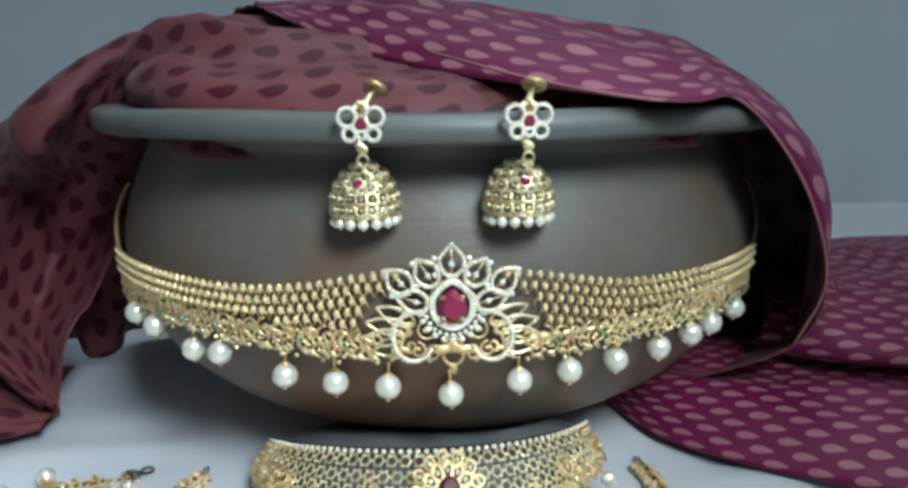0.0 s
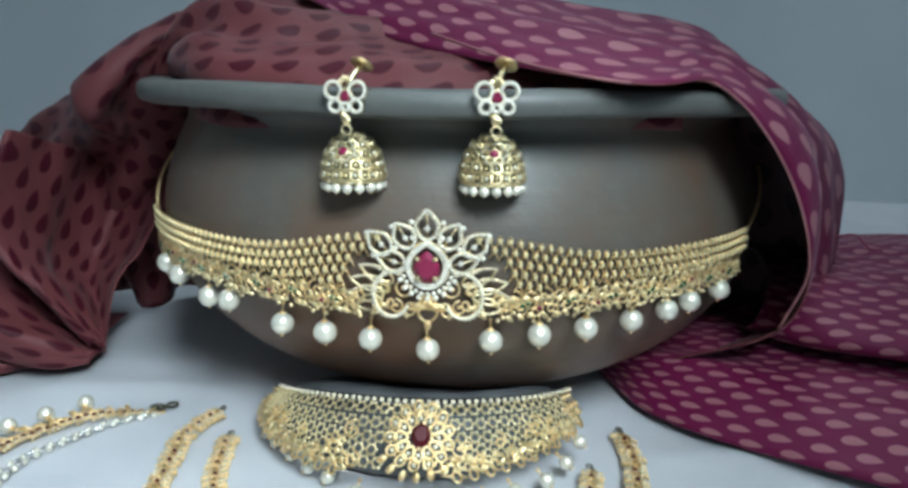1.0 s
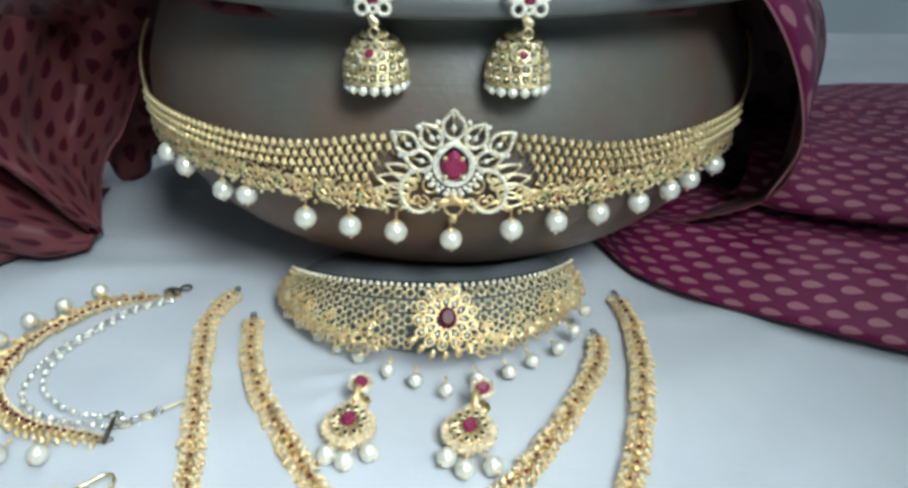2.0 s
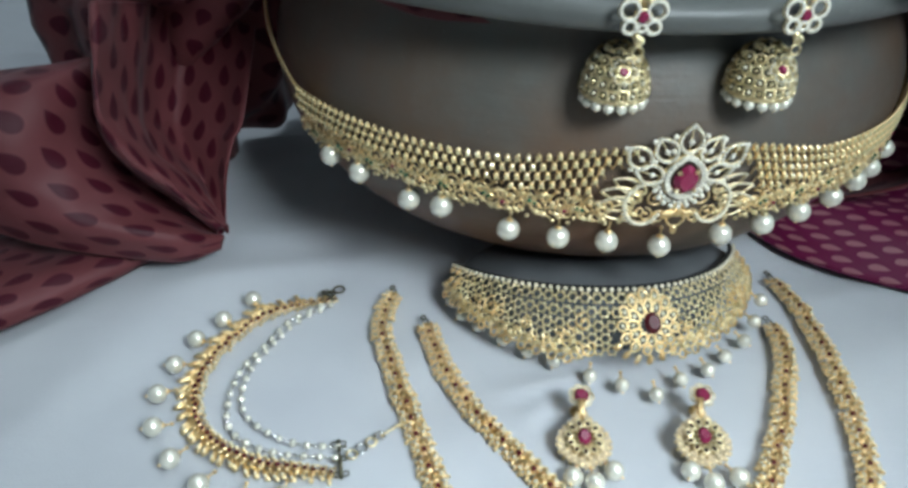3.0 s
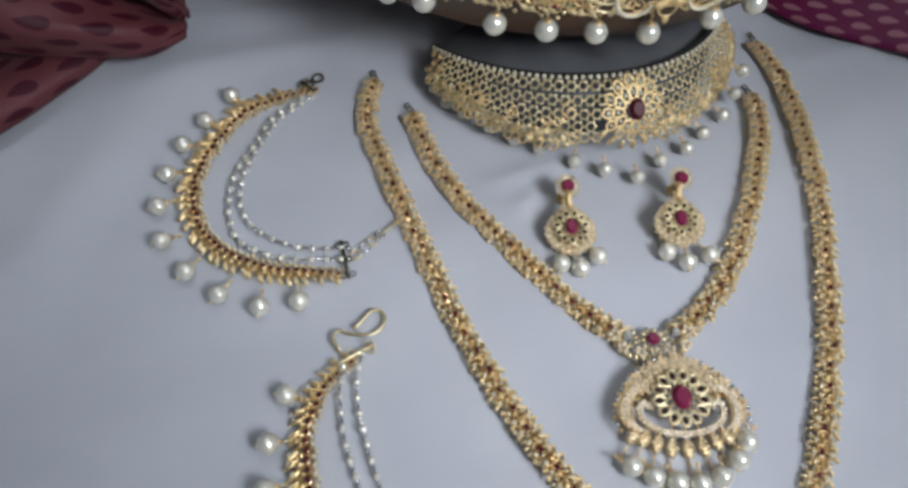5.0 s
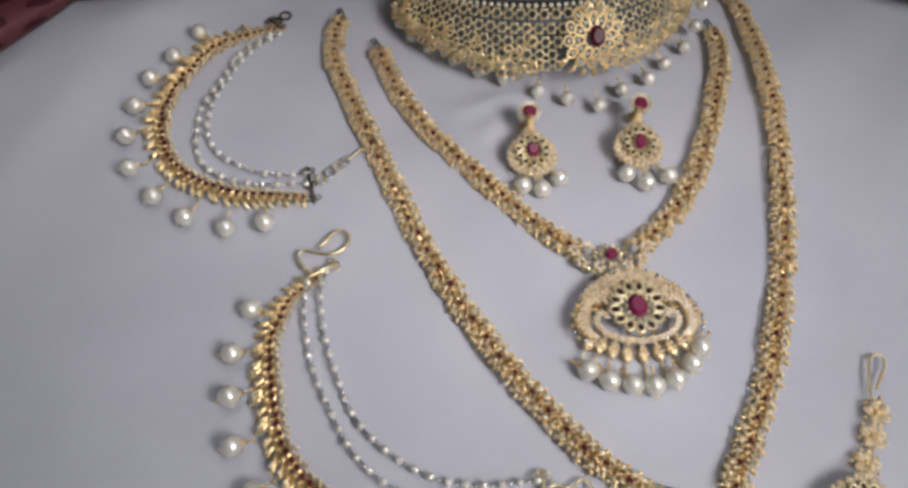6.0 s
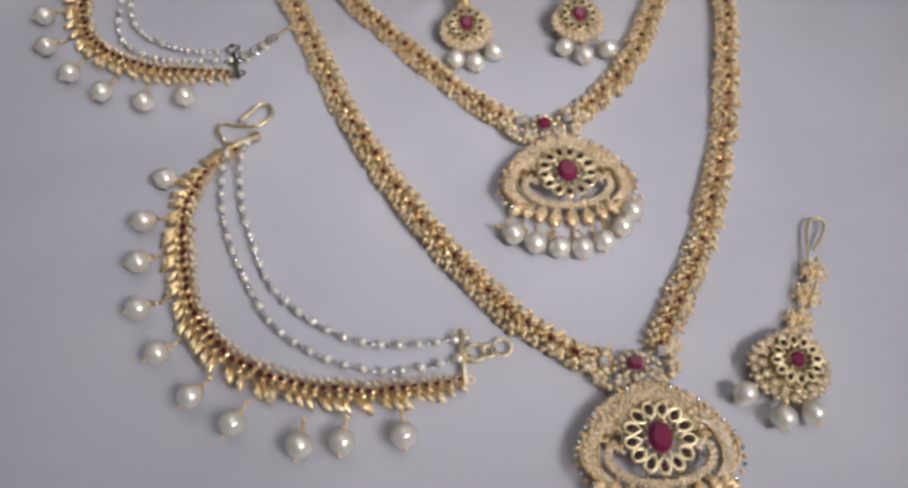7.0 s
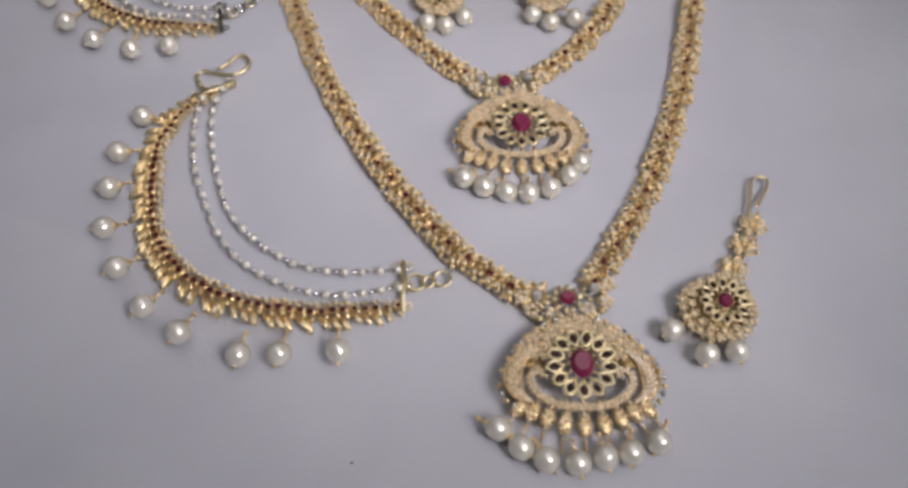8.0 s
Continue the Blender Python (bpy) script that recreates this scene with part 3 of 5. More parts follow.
# vine of scrolls and leaves along the lower edge
def scroll_mesh(r, turns, wire, flip):
    bm = bmesh.new()
    scroll(bm, (0, 0), r, turns, math.pi / 2, -1 if flip else 1, wire, 0.0)
    return shared("scroll", bm, M_GOLD)


def stone_mesh(name, size, material):
    bm = bmesh.new()
    gem(bm, (0, 0, 0), size, size * 0.9, size * 0.5, 0, 0, 7)
    return shared(name, bm, material, smooth=False)


def bead_mesh(r, material):
    bm = bmesh.new()
    blob(bm, (0, 0, 0), r, r, r * 0.9, seg=8, rings=5)
    return shared("bead", bm, material)


BIG_SCROLL = [scroll_mesh(0.0043, 1.2, 0.00052, f) for f in (0, 1)]
SMALL_SCROLL = [scroll_mesh(0.0033, 1.1, 0.00048, f) for f in (0, 1)]
GREEN_STONE, RED_STONE = stone_mesh("green_stone", 0.0019, M_GREEN), stone_mesh("red_stone", 0.0019, M_RUBY)
EDGE_STONE, ROUND_STONE = bead_mesh(0.0011, M_CREAM), bead_mesh(0.0012, M_ZIRCON)
bm = bmesh.new()
blob(bm, (0, 0, 0), 0.0022, 0.0011, 0.0009, 0, 7, 4)
LEAF = shared("leaf", bm, M_GOLD_PALE)
BUD_BEAD = bead_mesh(0.0010, M_GOLD_PALE)
for side in (-1, 1):
    vine = []
    for k in range(25 if side < 0 else 22):
        u = 0.028 + k * 0.0064
        base = belt_low(u) + 0.0052
        low = base - 0.0065 + 0.0012 * math.sin(k * 1.9)
        su = U0 + side * u
        flip = (k % 2) ^ (side < 0)
        piece("scroll", BIG_SCROLL[flip], belt, belt_pose(su, base - 0.001, 0.0018, 0 if k % 2 else math.pi))
        piece("scroll", SMALL_SCROLL[1 - flip], belt, belt_pose(su + side * 0.0030, low + 0.001, 0.0014, math.pi if k % 2 else 0))
        vine += [Vector((su + side * 0.0064 * t / 6, low + 0.0035 + 0.0018 * math.sin(t / 6 * 2 * math.pi), 0.0010)) for t in range(6)]
        for j in range(4):
            a = side * (0.4 + 1.05 * j) + k
            piece("leaf", LEAF, belt, belt_pose(su + side * (0.001 + 0.0018 * j), base - 0.0035 + 0.0046 * math.sin(a * 2), 0.0016, a))
        for j in range(2):
            piece("bead", BUD_BEAD, belt, belt_pose(su + side * 0.0021 * j, low - 0.0022 + 0.0014 * math.sin(j * 2.2 + k), 0.0014))
        if k % 3 == 1:
            piece("green_stone", GREEN_STONE, belt, belt_pose(su + side * 0.0034, low + 0.0022, 0.0020))
            piece("green_stone", GREEN_STONE, belt, belt_pose(su + side * 0.0056, low + 0.0030, 0.0020))
        elif k % 4 == 2:
            piece("red_stone", RED_STONE, belt, belt_pose(su + side * 0.0040, low + 0.0024, 0.0020))
    bm = bmesh.new()
    tube(bm, vine, 0.0006, 5)
    bend(bm, on_belt)
    part("vine", bm, M_GOLD, belt)

# thin closing chains behind both ends
for side in (-1, 1):
    bm = bmesh.new()
    for k in range(26):
        u = side * ((0.186 if side < 0 else 0.172) + k * 0.003)
        blob(bm, (U0 + u, belt_top(0.2) - 0.003 + 0.0010 * k, 0.001), 0.0015, 0.0012, 0.0012, seg=6, rings=4)
    bend(bm, on_belt)
    part("closing_chain", bm, M_GOLD, belt)

# centre: ruby drop in a halo, petals above, wings and palmette below
CENTRE = 0.0995
bm = bmesh.new()
halo = []
for k in range(40):
    a = 2 * math.pi * k / 40
    w = 1 - 0.45 * max(0.0, math.sin(a)) ** 2.2
    halo.append(Vector((U0 + 0.0077 * math.cos(a) * w, CENTRE + 0.0092 * math.sin(a), 0.0045)))
bead_row(bm, halo, 0.00095)
inner = [Vector(((p.x - U0) * 0.86 + U0, (p.y - CENTRE) * 0.88 + CENTRE, 0.0045)) for p in halo]
bead_row(bm, inner[::1], 0.0007)
bend(bm, on_belt)
part("halo", bm, M_ZIRCON, belt, "white stone halo round the ruby")
bm = bmesh.new()
cup = [Vector(((p.x - U0) * 0.96 + U0, (p.y - CENTRE) * 0.96 + CENTRE, 0.0028)) for p in halo]
tube(bm, cup, 0.0017, 6, closed=True)
for k in range(4):
    a = math.pi / 4 + k * math.pi / 2
    blob(bm, (U0 + 0.0048 * math.cos(a), CENTRE - 0.0006 + 0.0055 * math.sin(a), 0.0066), 0.0011, 0.0011, 0.001, seg=6, rings=4)
bend(bm, on_belt)
part("ruby_setting", bm, M_GOLD_PALE, belt)
bm = bmesh.new()
gem(bm, (0, 0, 0), 0.0132, 0.0105, 0.0032, math.pi / 2, 0.55, 18)
piece("ruby", shared("ruby", bm, M_RUBY, smooth=False), belt, belt_pose(U0, CENTRE - 0.0002, 0.0042), "large drop-cut red ruby")


def petal(u, v, length, width, turn):
    """A paved open petal with a diamond stone in it."""
    bm = bmesh.new()
    loop_drop(bm, (0, 0), length, width, 0.00095, 0.0, 6, 0.0, 20)
    n0 = len(bm.faces)
    pts = []
    for k in range(22):
        a = 2 * math.pi * k / 22
        pts.append(Vector((length / 2 * math.cos(a), width / 2 * math.sin(a) * (1 - 0.75 * max(0.0, math.cos(a)) ** 1.6), 0.0007)))
    bead_row(bm, pts, 0.00082, 6, 4)
    gem(bm, (-length * 0.12, 0, 0.0), width * 0.42, width * 0.32, 0.0012, 0, 0, 4)
    paint(bm, n0, 1)
    tube(bm, [Vector((-length / 2, 0, -0.0003)), Vector((length / 2, 0, -0.0003))], 0.0004, 4)
    ob = piece("petal", shared("petal", bm, M_GOLD_PALE, M_ZIRCON), belt, belt_pose(U0 + u, v, 0.0030, turn))
    return ob


for u, v, length, width, turn in ((0, 0.0162, 0.0118, 0.0090, 0), (0.0092, 0.0118, 0.0112, 0.0086, -0.58), (0.0190, 0.0086, 0.0116, 0.0086, -0.80), (0.0142, 0.0012, 0.0116, 0.0082, -1.30)):
    for side in (-1, 1) if u else (1,):
        petal(side * u, CENTRE + v, length, width, math.pi / 2 + side * turn)
for u, v in ((0.0062, 0.0170), (0.0138, 0.0150), (0.0058, 0.0108), (0.0125, 0.0065), (0.0215, 0.0030), (0.0240, 0.012)):
    for side in (-1, 1):
        piece("round_stone", ROUND_STONE, belt, belt_pose(U0 + side * u, CENTRE + v, 0.0028))
# fringe of stones under the halo
for ring, (r, count, size) in enumerate(((0.0108, 13, 0.9), (0.0128, 11, 1.0))):
    for k in range(count):
        a = math.pi + math.pi * (k + 0.5) / count
        piece("round_stone", ROUND_STONE, belt, belt_pose(U0 + r * 0.92 * math.cos(a), CENTRE - 0.0012 + r * math.sin(a), 0.0030) @ Matrix.Scale(size, 4))

bm, bm_pave, bm_tip = bmesh.new(), bmesh.new(), bmesh.new()
for side in (-1, 1):
    for k, (u, v, length, turn) in enumerate(((0.0205, -0.0048, 0.0150, 0.42), (0.0235, -0.0088, 0.0165, 0.16), (0.0250, -0.0132, 0.0150, -0.08), (0.0240, -0.0172, 0.0110, -0.30))):
        t = turn if side > 0 else math.pi - turn
        feather = bmesh.new()
        loop_drop(feather, (0, 0), length, 0.0066, 0.00060, 0.0, 5, 0.0, 16)
        piece("wing_feather", shared("wing_feather", feather, M_GOLD_PALE), belt, belt_pose(U0 + side * u, CENTRE + v, 0.0022, t))
        edge = [Vector((U0 + side * u + length / 2 * math.cos(t) * q, CENTRE + v + length / 2 * math.sin(t) * q + 0.0030 * (1 - q * q), 0.0030)) for q in np.linspace(-0.6, 0.95, 9)]
        if k < 3:
            bead_row(bm_pave, edge, 0.00066)
    # paved curl
    curl = []
    for k in range(40):
        t = k / 39
        a = math.pi * (0.62 - 1.45 * t)
        r = 1 - 0.22 * t
        curl.append(Vector((U0 + side * (0.0138 + 0.0086 * r * math.cos(a)), CENTRE - 0.0135 + 0.0102 * r * math.sin(a), 0.0032)))
    tube(bm, [p - Vector((0, 0, 0.001)) for p in curl], 0.0008, 6)
    bead_row(bm_pave, curl, 0.0009)
    bead_row(bm_pave, [p + Vector((side * 0.0011, -0.0005, 0)) for p in curl[::2]], 0.0005)
    f = int(side > 0)
    piece("scroll", BIG_SCROLL[f], belt, belt_pose(U0 + side * 0.0090, CENTRE - 0.0105, 0.0022))
    piece("scroll", SMALL_SCROLL[1 - f], belt, belt_pose(U0 + side * 0.0128, CENTRE - 0.0180, 0.0024))
    piece("scroll", BIG_SCROLL[1 - f], belt, belt_pose(U0 + side * 0.0300, CENTRE - 0.0150, 0.0020, 0.5 * side))
    for du, dv, turn in ((0.0165, -0.0105, 0.6), (0.0155, -0.0165, -0.9), (0.0070, -0.0195, 0.4), (0.0200, -0.0195, 1.4)):
        piece("scroll", SMALL_SCROLL[f], belt, belt_pose(U0 + side * du, CENTRE + dv, 0.0020, side * turn))
        piece("leaf", LEAF, belt, belt_pose(U0 + side * (du + 0.002), CENTRE + dv - 0.0015, 0.0020, side * (turn + 0.8)))
    for q in range(4):
        blob(bm_tip, (U0 + side * (0.0012 + 0.0014 * q), CENTRE - 0.0165 - 0.0014 * q + 0.0004 * q * q, 0.0030), 0.0012, 0.0026, 0.0011, side * (0.25 + 0.28 * q), 7, 4)
loop_drop(bm, (U0, CENTRE - 0.0178), 0.0118, 0.0082, 0.0006, math.pi / 2, 5, 0.0026, 20)
blob(bm_tip, (U0, CENTRE - 0.0250, 0.0028), 0.0016, 0.0024, 0.0013, 0, 7, 5)
blob(bm_tip, (U0, CENTRE - 0.0162, 0.0030), 0.0013, 0.0030, 0.0012, 0, 7, 5)
for b, name, m, tip in ((bm, "centre_frame", M_GOLD, ""), (bm_pave, "wing_paving", M_CREAM, "rows of tiny white stones"), (bm_tip, "palmette", M_GOLD, "")):
    bend(b, on_belt)
    part(name, b, m, belt, tip)

for u, z in ((0.0075, 0.0606), (0.0343, 0.0656), (0.0548, 0.0677), (0.0756, 0.0690), (0.0980, 0.0700), (0.1177, 0.0718), (0.1320, 0.0735), (0.1560, 0.0745),
             (-0.0170, 0.0648), (-0.0379, 0.0657), (-0.0596, 0.0668), (-0.0896, 0.0730), (-0.1067, 0.0711), (-0.1342, 0.0763), (-0.1540, 0.0779)):
    m = belt_pose(u, z, pot_radius(z) + 0.0062 - BELT_R, random.uniform(-0.1, 0.1))
    m.translation.z = z
    pearl_drop(belt, PEARL_L, PIN_L, m)

# ---- the two bell earrings on the rim --------------------------------------


def orchid_stud(parent, m):
    """Two large upper lobes, two small lower ones, a tip and a tail, round a red stone; facing +z."""
    bm = bmesh.new()
    for x, y, r in ((-0.0046, 0.0022, 0.0031), (0.0046, 0.0022, 0.0031), (-0.0040, -0.0034, 0.0022), (0.0040, -0.0034, 0.0022), (0.0, -0.0036, 0.0014)):
        ring = [Vector((x + r * math.cos(k * math.pi / 9), y + r * math.sin(k * math.pi / 9), 0.0)) for k in range(18)]
        tube(bm, ring, 0.0009, 6, closed=True)
        n0 = len(bm.faces)
        bead_row(bm, [p + Vector((0, 0, 0.0007)) for p in ring], 0.00085, 6, 4)
        paint(bm, n0, 1)
    n0 = len(bm.faces)
    for k in range(4):
        blob(bm, (0.0012 * (k - 1.5), 0.0058 + 0.0012 * (1 - abs(k - 1.5)), 0), 0.0011, 0.0016, 0.0011, seg=7, rings=4)
        blob(bm, (0.0008 * (k - 1.5), -0.0066 - 0.0006 * k, 0.0), 0.0015 - 0.0002 * k, 0.0014, 0.0011, seg=7, rings=4)
    tube(bm, [Vector((0.0026 * math.cos(t * math.pi / 6), 0.0026 * math.sin(t * math.pi / 6), 0.0004)) for t in range(12)], 0.0007, 6, closed=True)
    paint(bm, n0, 0)
    ob = piece("flower", shared("flower", bm, M_GOLD_PALE, M_ZIRCON), parent, m)
    bm = bmesh.new()
    gem(bm, (0, 0, 0), 0.0046, 0.0044, 0.002, 0, 0, 10)
    piece("ruby", shared("ruby", bm, M_RUBY, smooth=False), ob, None, "round red stone")
    return ob


def flower_stud(parent, r, ruby_r, at=Vector((0, 0, 0)), turn=0.0, petals=5, frame_turn=None):
    """A wire flower with a red stone, facing +z of its own frame."""
    bm = bmesh.new()
    for k in range(petals):
        a = turn + 2 * math.pi * k / petals
        loop_drop(bm, (0.62 * r * math.cos(a), 0.62 * r * math.sin(a)), r * 0.74, r * 0.74, r * 0.105, a + math.pi, 5, 0.0, 12)
        n0 = len(bm.faces)
        for j in range(7):
            b = a + math.pi + (j - 3) * 0.5 + math.pi
            blob(bm, (0.64 * r * math.cos(a) + 0.36 * r * math.cos(b), 0.64 * r * math.sin(a) + 0.36 * r * math.sin(b), r * 0.11), r * 0.075, r * 0.075, r * 0.07, seg=6, rings=4)
        paint(bm, n0, 1)
    n0 = len(bm.faces)
    tube(bm, [Vector((ruby_r * 1.1 * math.cos(t * math.pi / 6), ruby_r * 1.1 * math.sin(t * math.pi / 6), 0.0)) for t in range(12)], r * 0.12, 6, closed=True)
    paint(bm, n0, 0)
    m = frame_turn if frame_turn is not None else Matrix.Translation(at)
    ob = piece("flower", shared("flower", bm, M_GOLD_PALE, M_ZIRCON), parent, m)
    bm = bmesh.new()
    gem(bm, (0, 0, 0), ruby_r * 2, ruby_r * 2, ruby_r * 0.8, 0, 0, 10)
    piece("ruby", shared("ruby", bm, M_RUBY, smooth=False), ob, None, "round red stone")
    return ob


UPRIGHT = Matrix(((1, 0, 0, 0), (0, 0, -1, 0), (0, 1, 0, 0), (0, 0, 0, 1)))


def bell_earring(x, y, z, lean, aside):
    """Stud at the rim, link and bell with pearls; the origin is the stud's centre."""
    ring = thing("bell_earring", "gold bell earring with ruby flower and pearls on the rim", "earring", "pair of bell earrings", at=(x, y, z))
    ring.rotation_euler = (0, 0, lean)
    orchid_stud(ring, Matrix.Translation((0, -0.001, 0)) @ UPRIGHT)
    bm = bmesh.new()
    lathe(bm, [(0.0008, 0.0), (0.0042, 0.0002), (0.0046, 0.001), (0.0042, 0.0018), (0.0014, 0.0021), (0.0012, 0.0024)], 20)
    ob = piece("screw_back", shared("screw_back", bm, M_GOLD_DARK), ring, Matrix.Translation((0.0035, 0.0075, 0.0108)) @ Matrix.Rotation(radians(-28), 4, "X") @ Matrix.Rotation(radians(15), 4, "Y"))
    bm = bmesh.new()
    tube(bm, [Vector(p) for p in ((0, 0.0005, 0.002), (0.0006, 0.003, 0.006), (0.0022, 0.0055, 0.0092), (0.0034, 0.0074, 0.0108))], 0.0012, 8)
    part("post", bm, M_GOLD_PALE, ring)
    # drop under the flower and link ring
    bm = bmesh.new()
    blob(bm, (0, -0.001, -0.0083), 0.0021, 0.0012, 0.0019, seg=8, rings=5)
    tube(bm, [Vector((0, -0.001, -0.0138)), Vector((aside / 2, 0.006, -0.0142)), Vector((aside, 0.014, -0.0146))], 0.0005, 5)
    tube(bm, [Vector((0.0019 * math.cos(t * math.pi / 6), -0.001, -0.0121 + 0.0019 * math.sin(t * math.pi / 6))) for t in range(12)], 0.0005, 5, closed=True, up=Vector((0, 1, 0)))
    part("link", bm, M_GOLD_PALE, ring)
    # bell
    top, low, wide = -0.0150, -0.0328, 0.0122

    def bell_r(z):
        t = (top - z) / (top - low)
        return wide * math.sqrt(max(0.0, 1 - (1 - min(1.0, t * 1.02)) ** 2.6))

    inward = Vector((aside, 0.014, 0))
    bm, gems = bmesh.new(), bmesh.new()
    # dark inner shell: shade in the filigree's gaps, put in as colour
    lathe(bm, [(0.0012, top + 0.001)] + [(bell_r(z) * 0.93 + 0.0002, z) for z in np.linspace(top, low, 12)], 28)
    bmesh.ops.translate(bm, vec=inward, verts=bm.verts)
    part("bell_gap_shade", bm, M_TARNISH_SHADE, ring)
    bm = bmesh.new()
    for level, (t, count, size) in enumerate(((0.06, 7, 0.0018), (0.20, 12, 0.0020), (0.40, 16, 0.0021), (0.62, 19, 0.0022), (0.84, 21, 0.0021))):
        z = top + (low - top) * t
        r = bell_r(z)
        for k in range(count):
            a = 2 * math.pi * (k + 0.5 * (level % 2)) / count
            p = Vector((r * math.cos(a), r * math.sin(a), z))
            out = Vector((math.cos(a), math.sin(a), 0.35)).normalized()
            side = Vector((-math.sin(a), math.cos(a), 0))
            up = out.cross(side)
            tube(bm, [p + side * (size * math.cos(q * math.pi / 4)) + up * (size * 0.95 * math.sin(q * math.pi / 4)) for q in range(8)], 0.00068, 4, closed=True, up=out)
            blob(gems if (k + level) % 2 else bm, p + out * 0.0003, 0.0009, 0.0009, 0.0009, seg=6, rings=4)
    for z, r in ((low + 0.0002, wide), (low + 0.0052, bell_r(low + 0.0052) + 0.0002)):
        tube(bm, [Vector((r * math.cos(2 * math.pi * t / 32), r * math.sin(2 * math.pi * t / 32), z)) for t in range(32)], 0.0006, 5, closed=True)
    bmesh.ops.translate(bm, vec=inward, verts=bm.verts)
    bmesh.ops.translate(gems, vec=inward, verts=gems.verts)
    tagged(part("bell_filigree", bm, M_GOLD_PALE, ring), kind="stuff")
    tagged(part("bell_paving", gems, M_CREAM, ring, "scattered white stones"), kind="stuff")
    flower_stud(ring, 0.0048, 0.0018, petals=6, frame_turn=Matrix.Translation((aside, 0.0024, -0.0208)) @ Matrix.Rotation(radians(-38), 4, "X") @ UPRIGHT)
    for k in range(15):
        a = 2 * math.pi * (k + 0.5) / 15
        m = Matrix.Translation((aside + 0.0112 * math.cos(a), 0.014 + 0.0112 * math.sin(a), low - 0.0022)) @ Matrix.Rotation(a, 4, "Z") @ UPRIGHT @ Matrix.Scale(0.62, 4)
        pearl_drop(ring, PEARL_S, PIN_S, m)
    return ring


bell_earring(0.0785, 0.3360, 0.1648, radians(-4), -0.0028)
bell_earring(0.1342, 0.3365, 0.1648, radians(7), -0.0004)

# ---- the choker standing on the sheet --------------------------------------
CHOKER_X, SPAN = 0.0945, 0.088


def on_choker(v):
    """x: along the collar, y: up its slope, z: stand-off. A flared collar that sinks back to the sheet at both ends."""
    s = v.x / SPAN
    z = v.y / 0.0365 * (0.0355 - s * s * (0.020 if s < 0 else 0.013))
    top = Vector((CHOKER_X + 0.0776 * math.sin(1.206 * s), 0.4306 - 0.0776 * math.cos(1.206 * s)))
    low = Vector((CHOKER_X + 0.0815 * math.sin(1.22 * s), 0.412 - 0.0815 * math.cos(1.22 * s)))
    g = (v.y - 0.0085) / 0.028
    p = low.lerp(top, g)
    out = Vector((math.sin(1.2 * s), -math.cos(1.2 * s)))
    p += out * (0.004 * math.sin(math.pi * min(1.0, max(0.0, g))) + 0.75 * v.z)
    return Vector((p.x, p.y, z + 0.6 * v.z))


def choker_pose(u, v, w=0.0, turn=0.0):
    p = on_choker(Vector((u, v, w)))
    right = (on_choker(Vector((u + 0.0005, v, w))) - p).normalized()
    up = (on_choker(Vector((u, v + 0.0005, w))) - p).normalized()
    out = right.cross(up).normalized()
    m = Matrix((right, out.cross(right), out)).transposed().to_4x4()
    m.translation = p
    return m @ Matrix.Rotation(turn, 4, "Z")


def pot_underside(x, y):
    r = math.hypot(x - POT[0], y - POT[1])
    return POT_MID - 0.1055 * max(0.0, 1 - (r / POT_R) ** 2.14) ** (1 / 2.14) if r < POT_R else 0.1


# one plain grey block fills the space between choker and pot underside
bm = bmesh.new()
rows = []
for back, height in ((0.0, 0.0004), (0.0, 0.029), (0.02, 0.0305), (0.15, 0.0305), (0.35, 0.0305), (0.6, 0.0305), (0.9, 0.0305)):
    row = []
    for k in range(49):
        p = on_choker(Vector((1.02 * SPAN * (k / 24 - 1), 0.0330, -0.0035)))
        x, y = p.x + (CHOKER_X - p.x) * back, p.y + (0.470 - p.y) * back
        row.append(bm.verts.new((x, y, height if height < 0.001 else max(0.001, min(height, 0.96 * p.z + 0.03 * back, pot_underside(x, y) - 0.0012)))))
    rows.append(row)
for a, b in zip(rows, rows[1:]):
    for k in range(48):
        bm.faces.new((a[k], a[k + 1], b[k + 1], b[k]))
tagged(part("stand_block", bm, M_STAND), "dark grey stand block between choker and clay pot", "display stand")

choker = thing("choker", "gold lattice choker with dark ruby flower and pearl fringe", "necklace", at=(0, 0, 0))
bm, leaf = bmesh.new(), bmesh.new()


FLOWER_U = 0.0087


def choker_low(u):
    return 0.0130 + 0.010 * (abs(u) / SPAN) ** 2


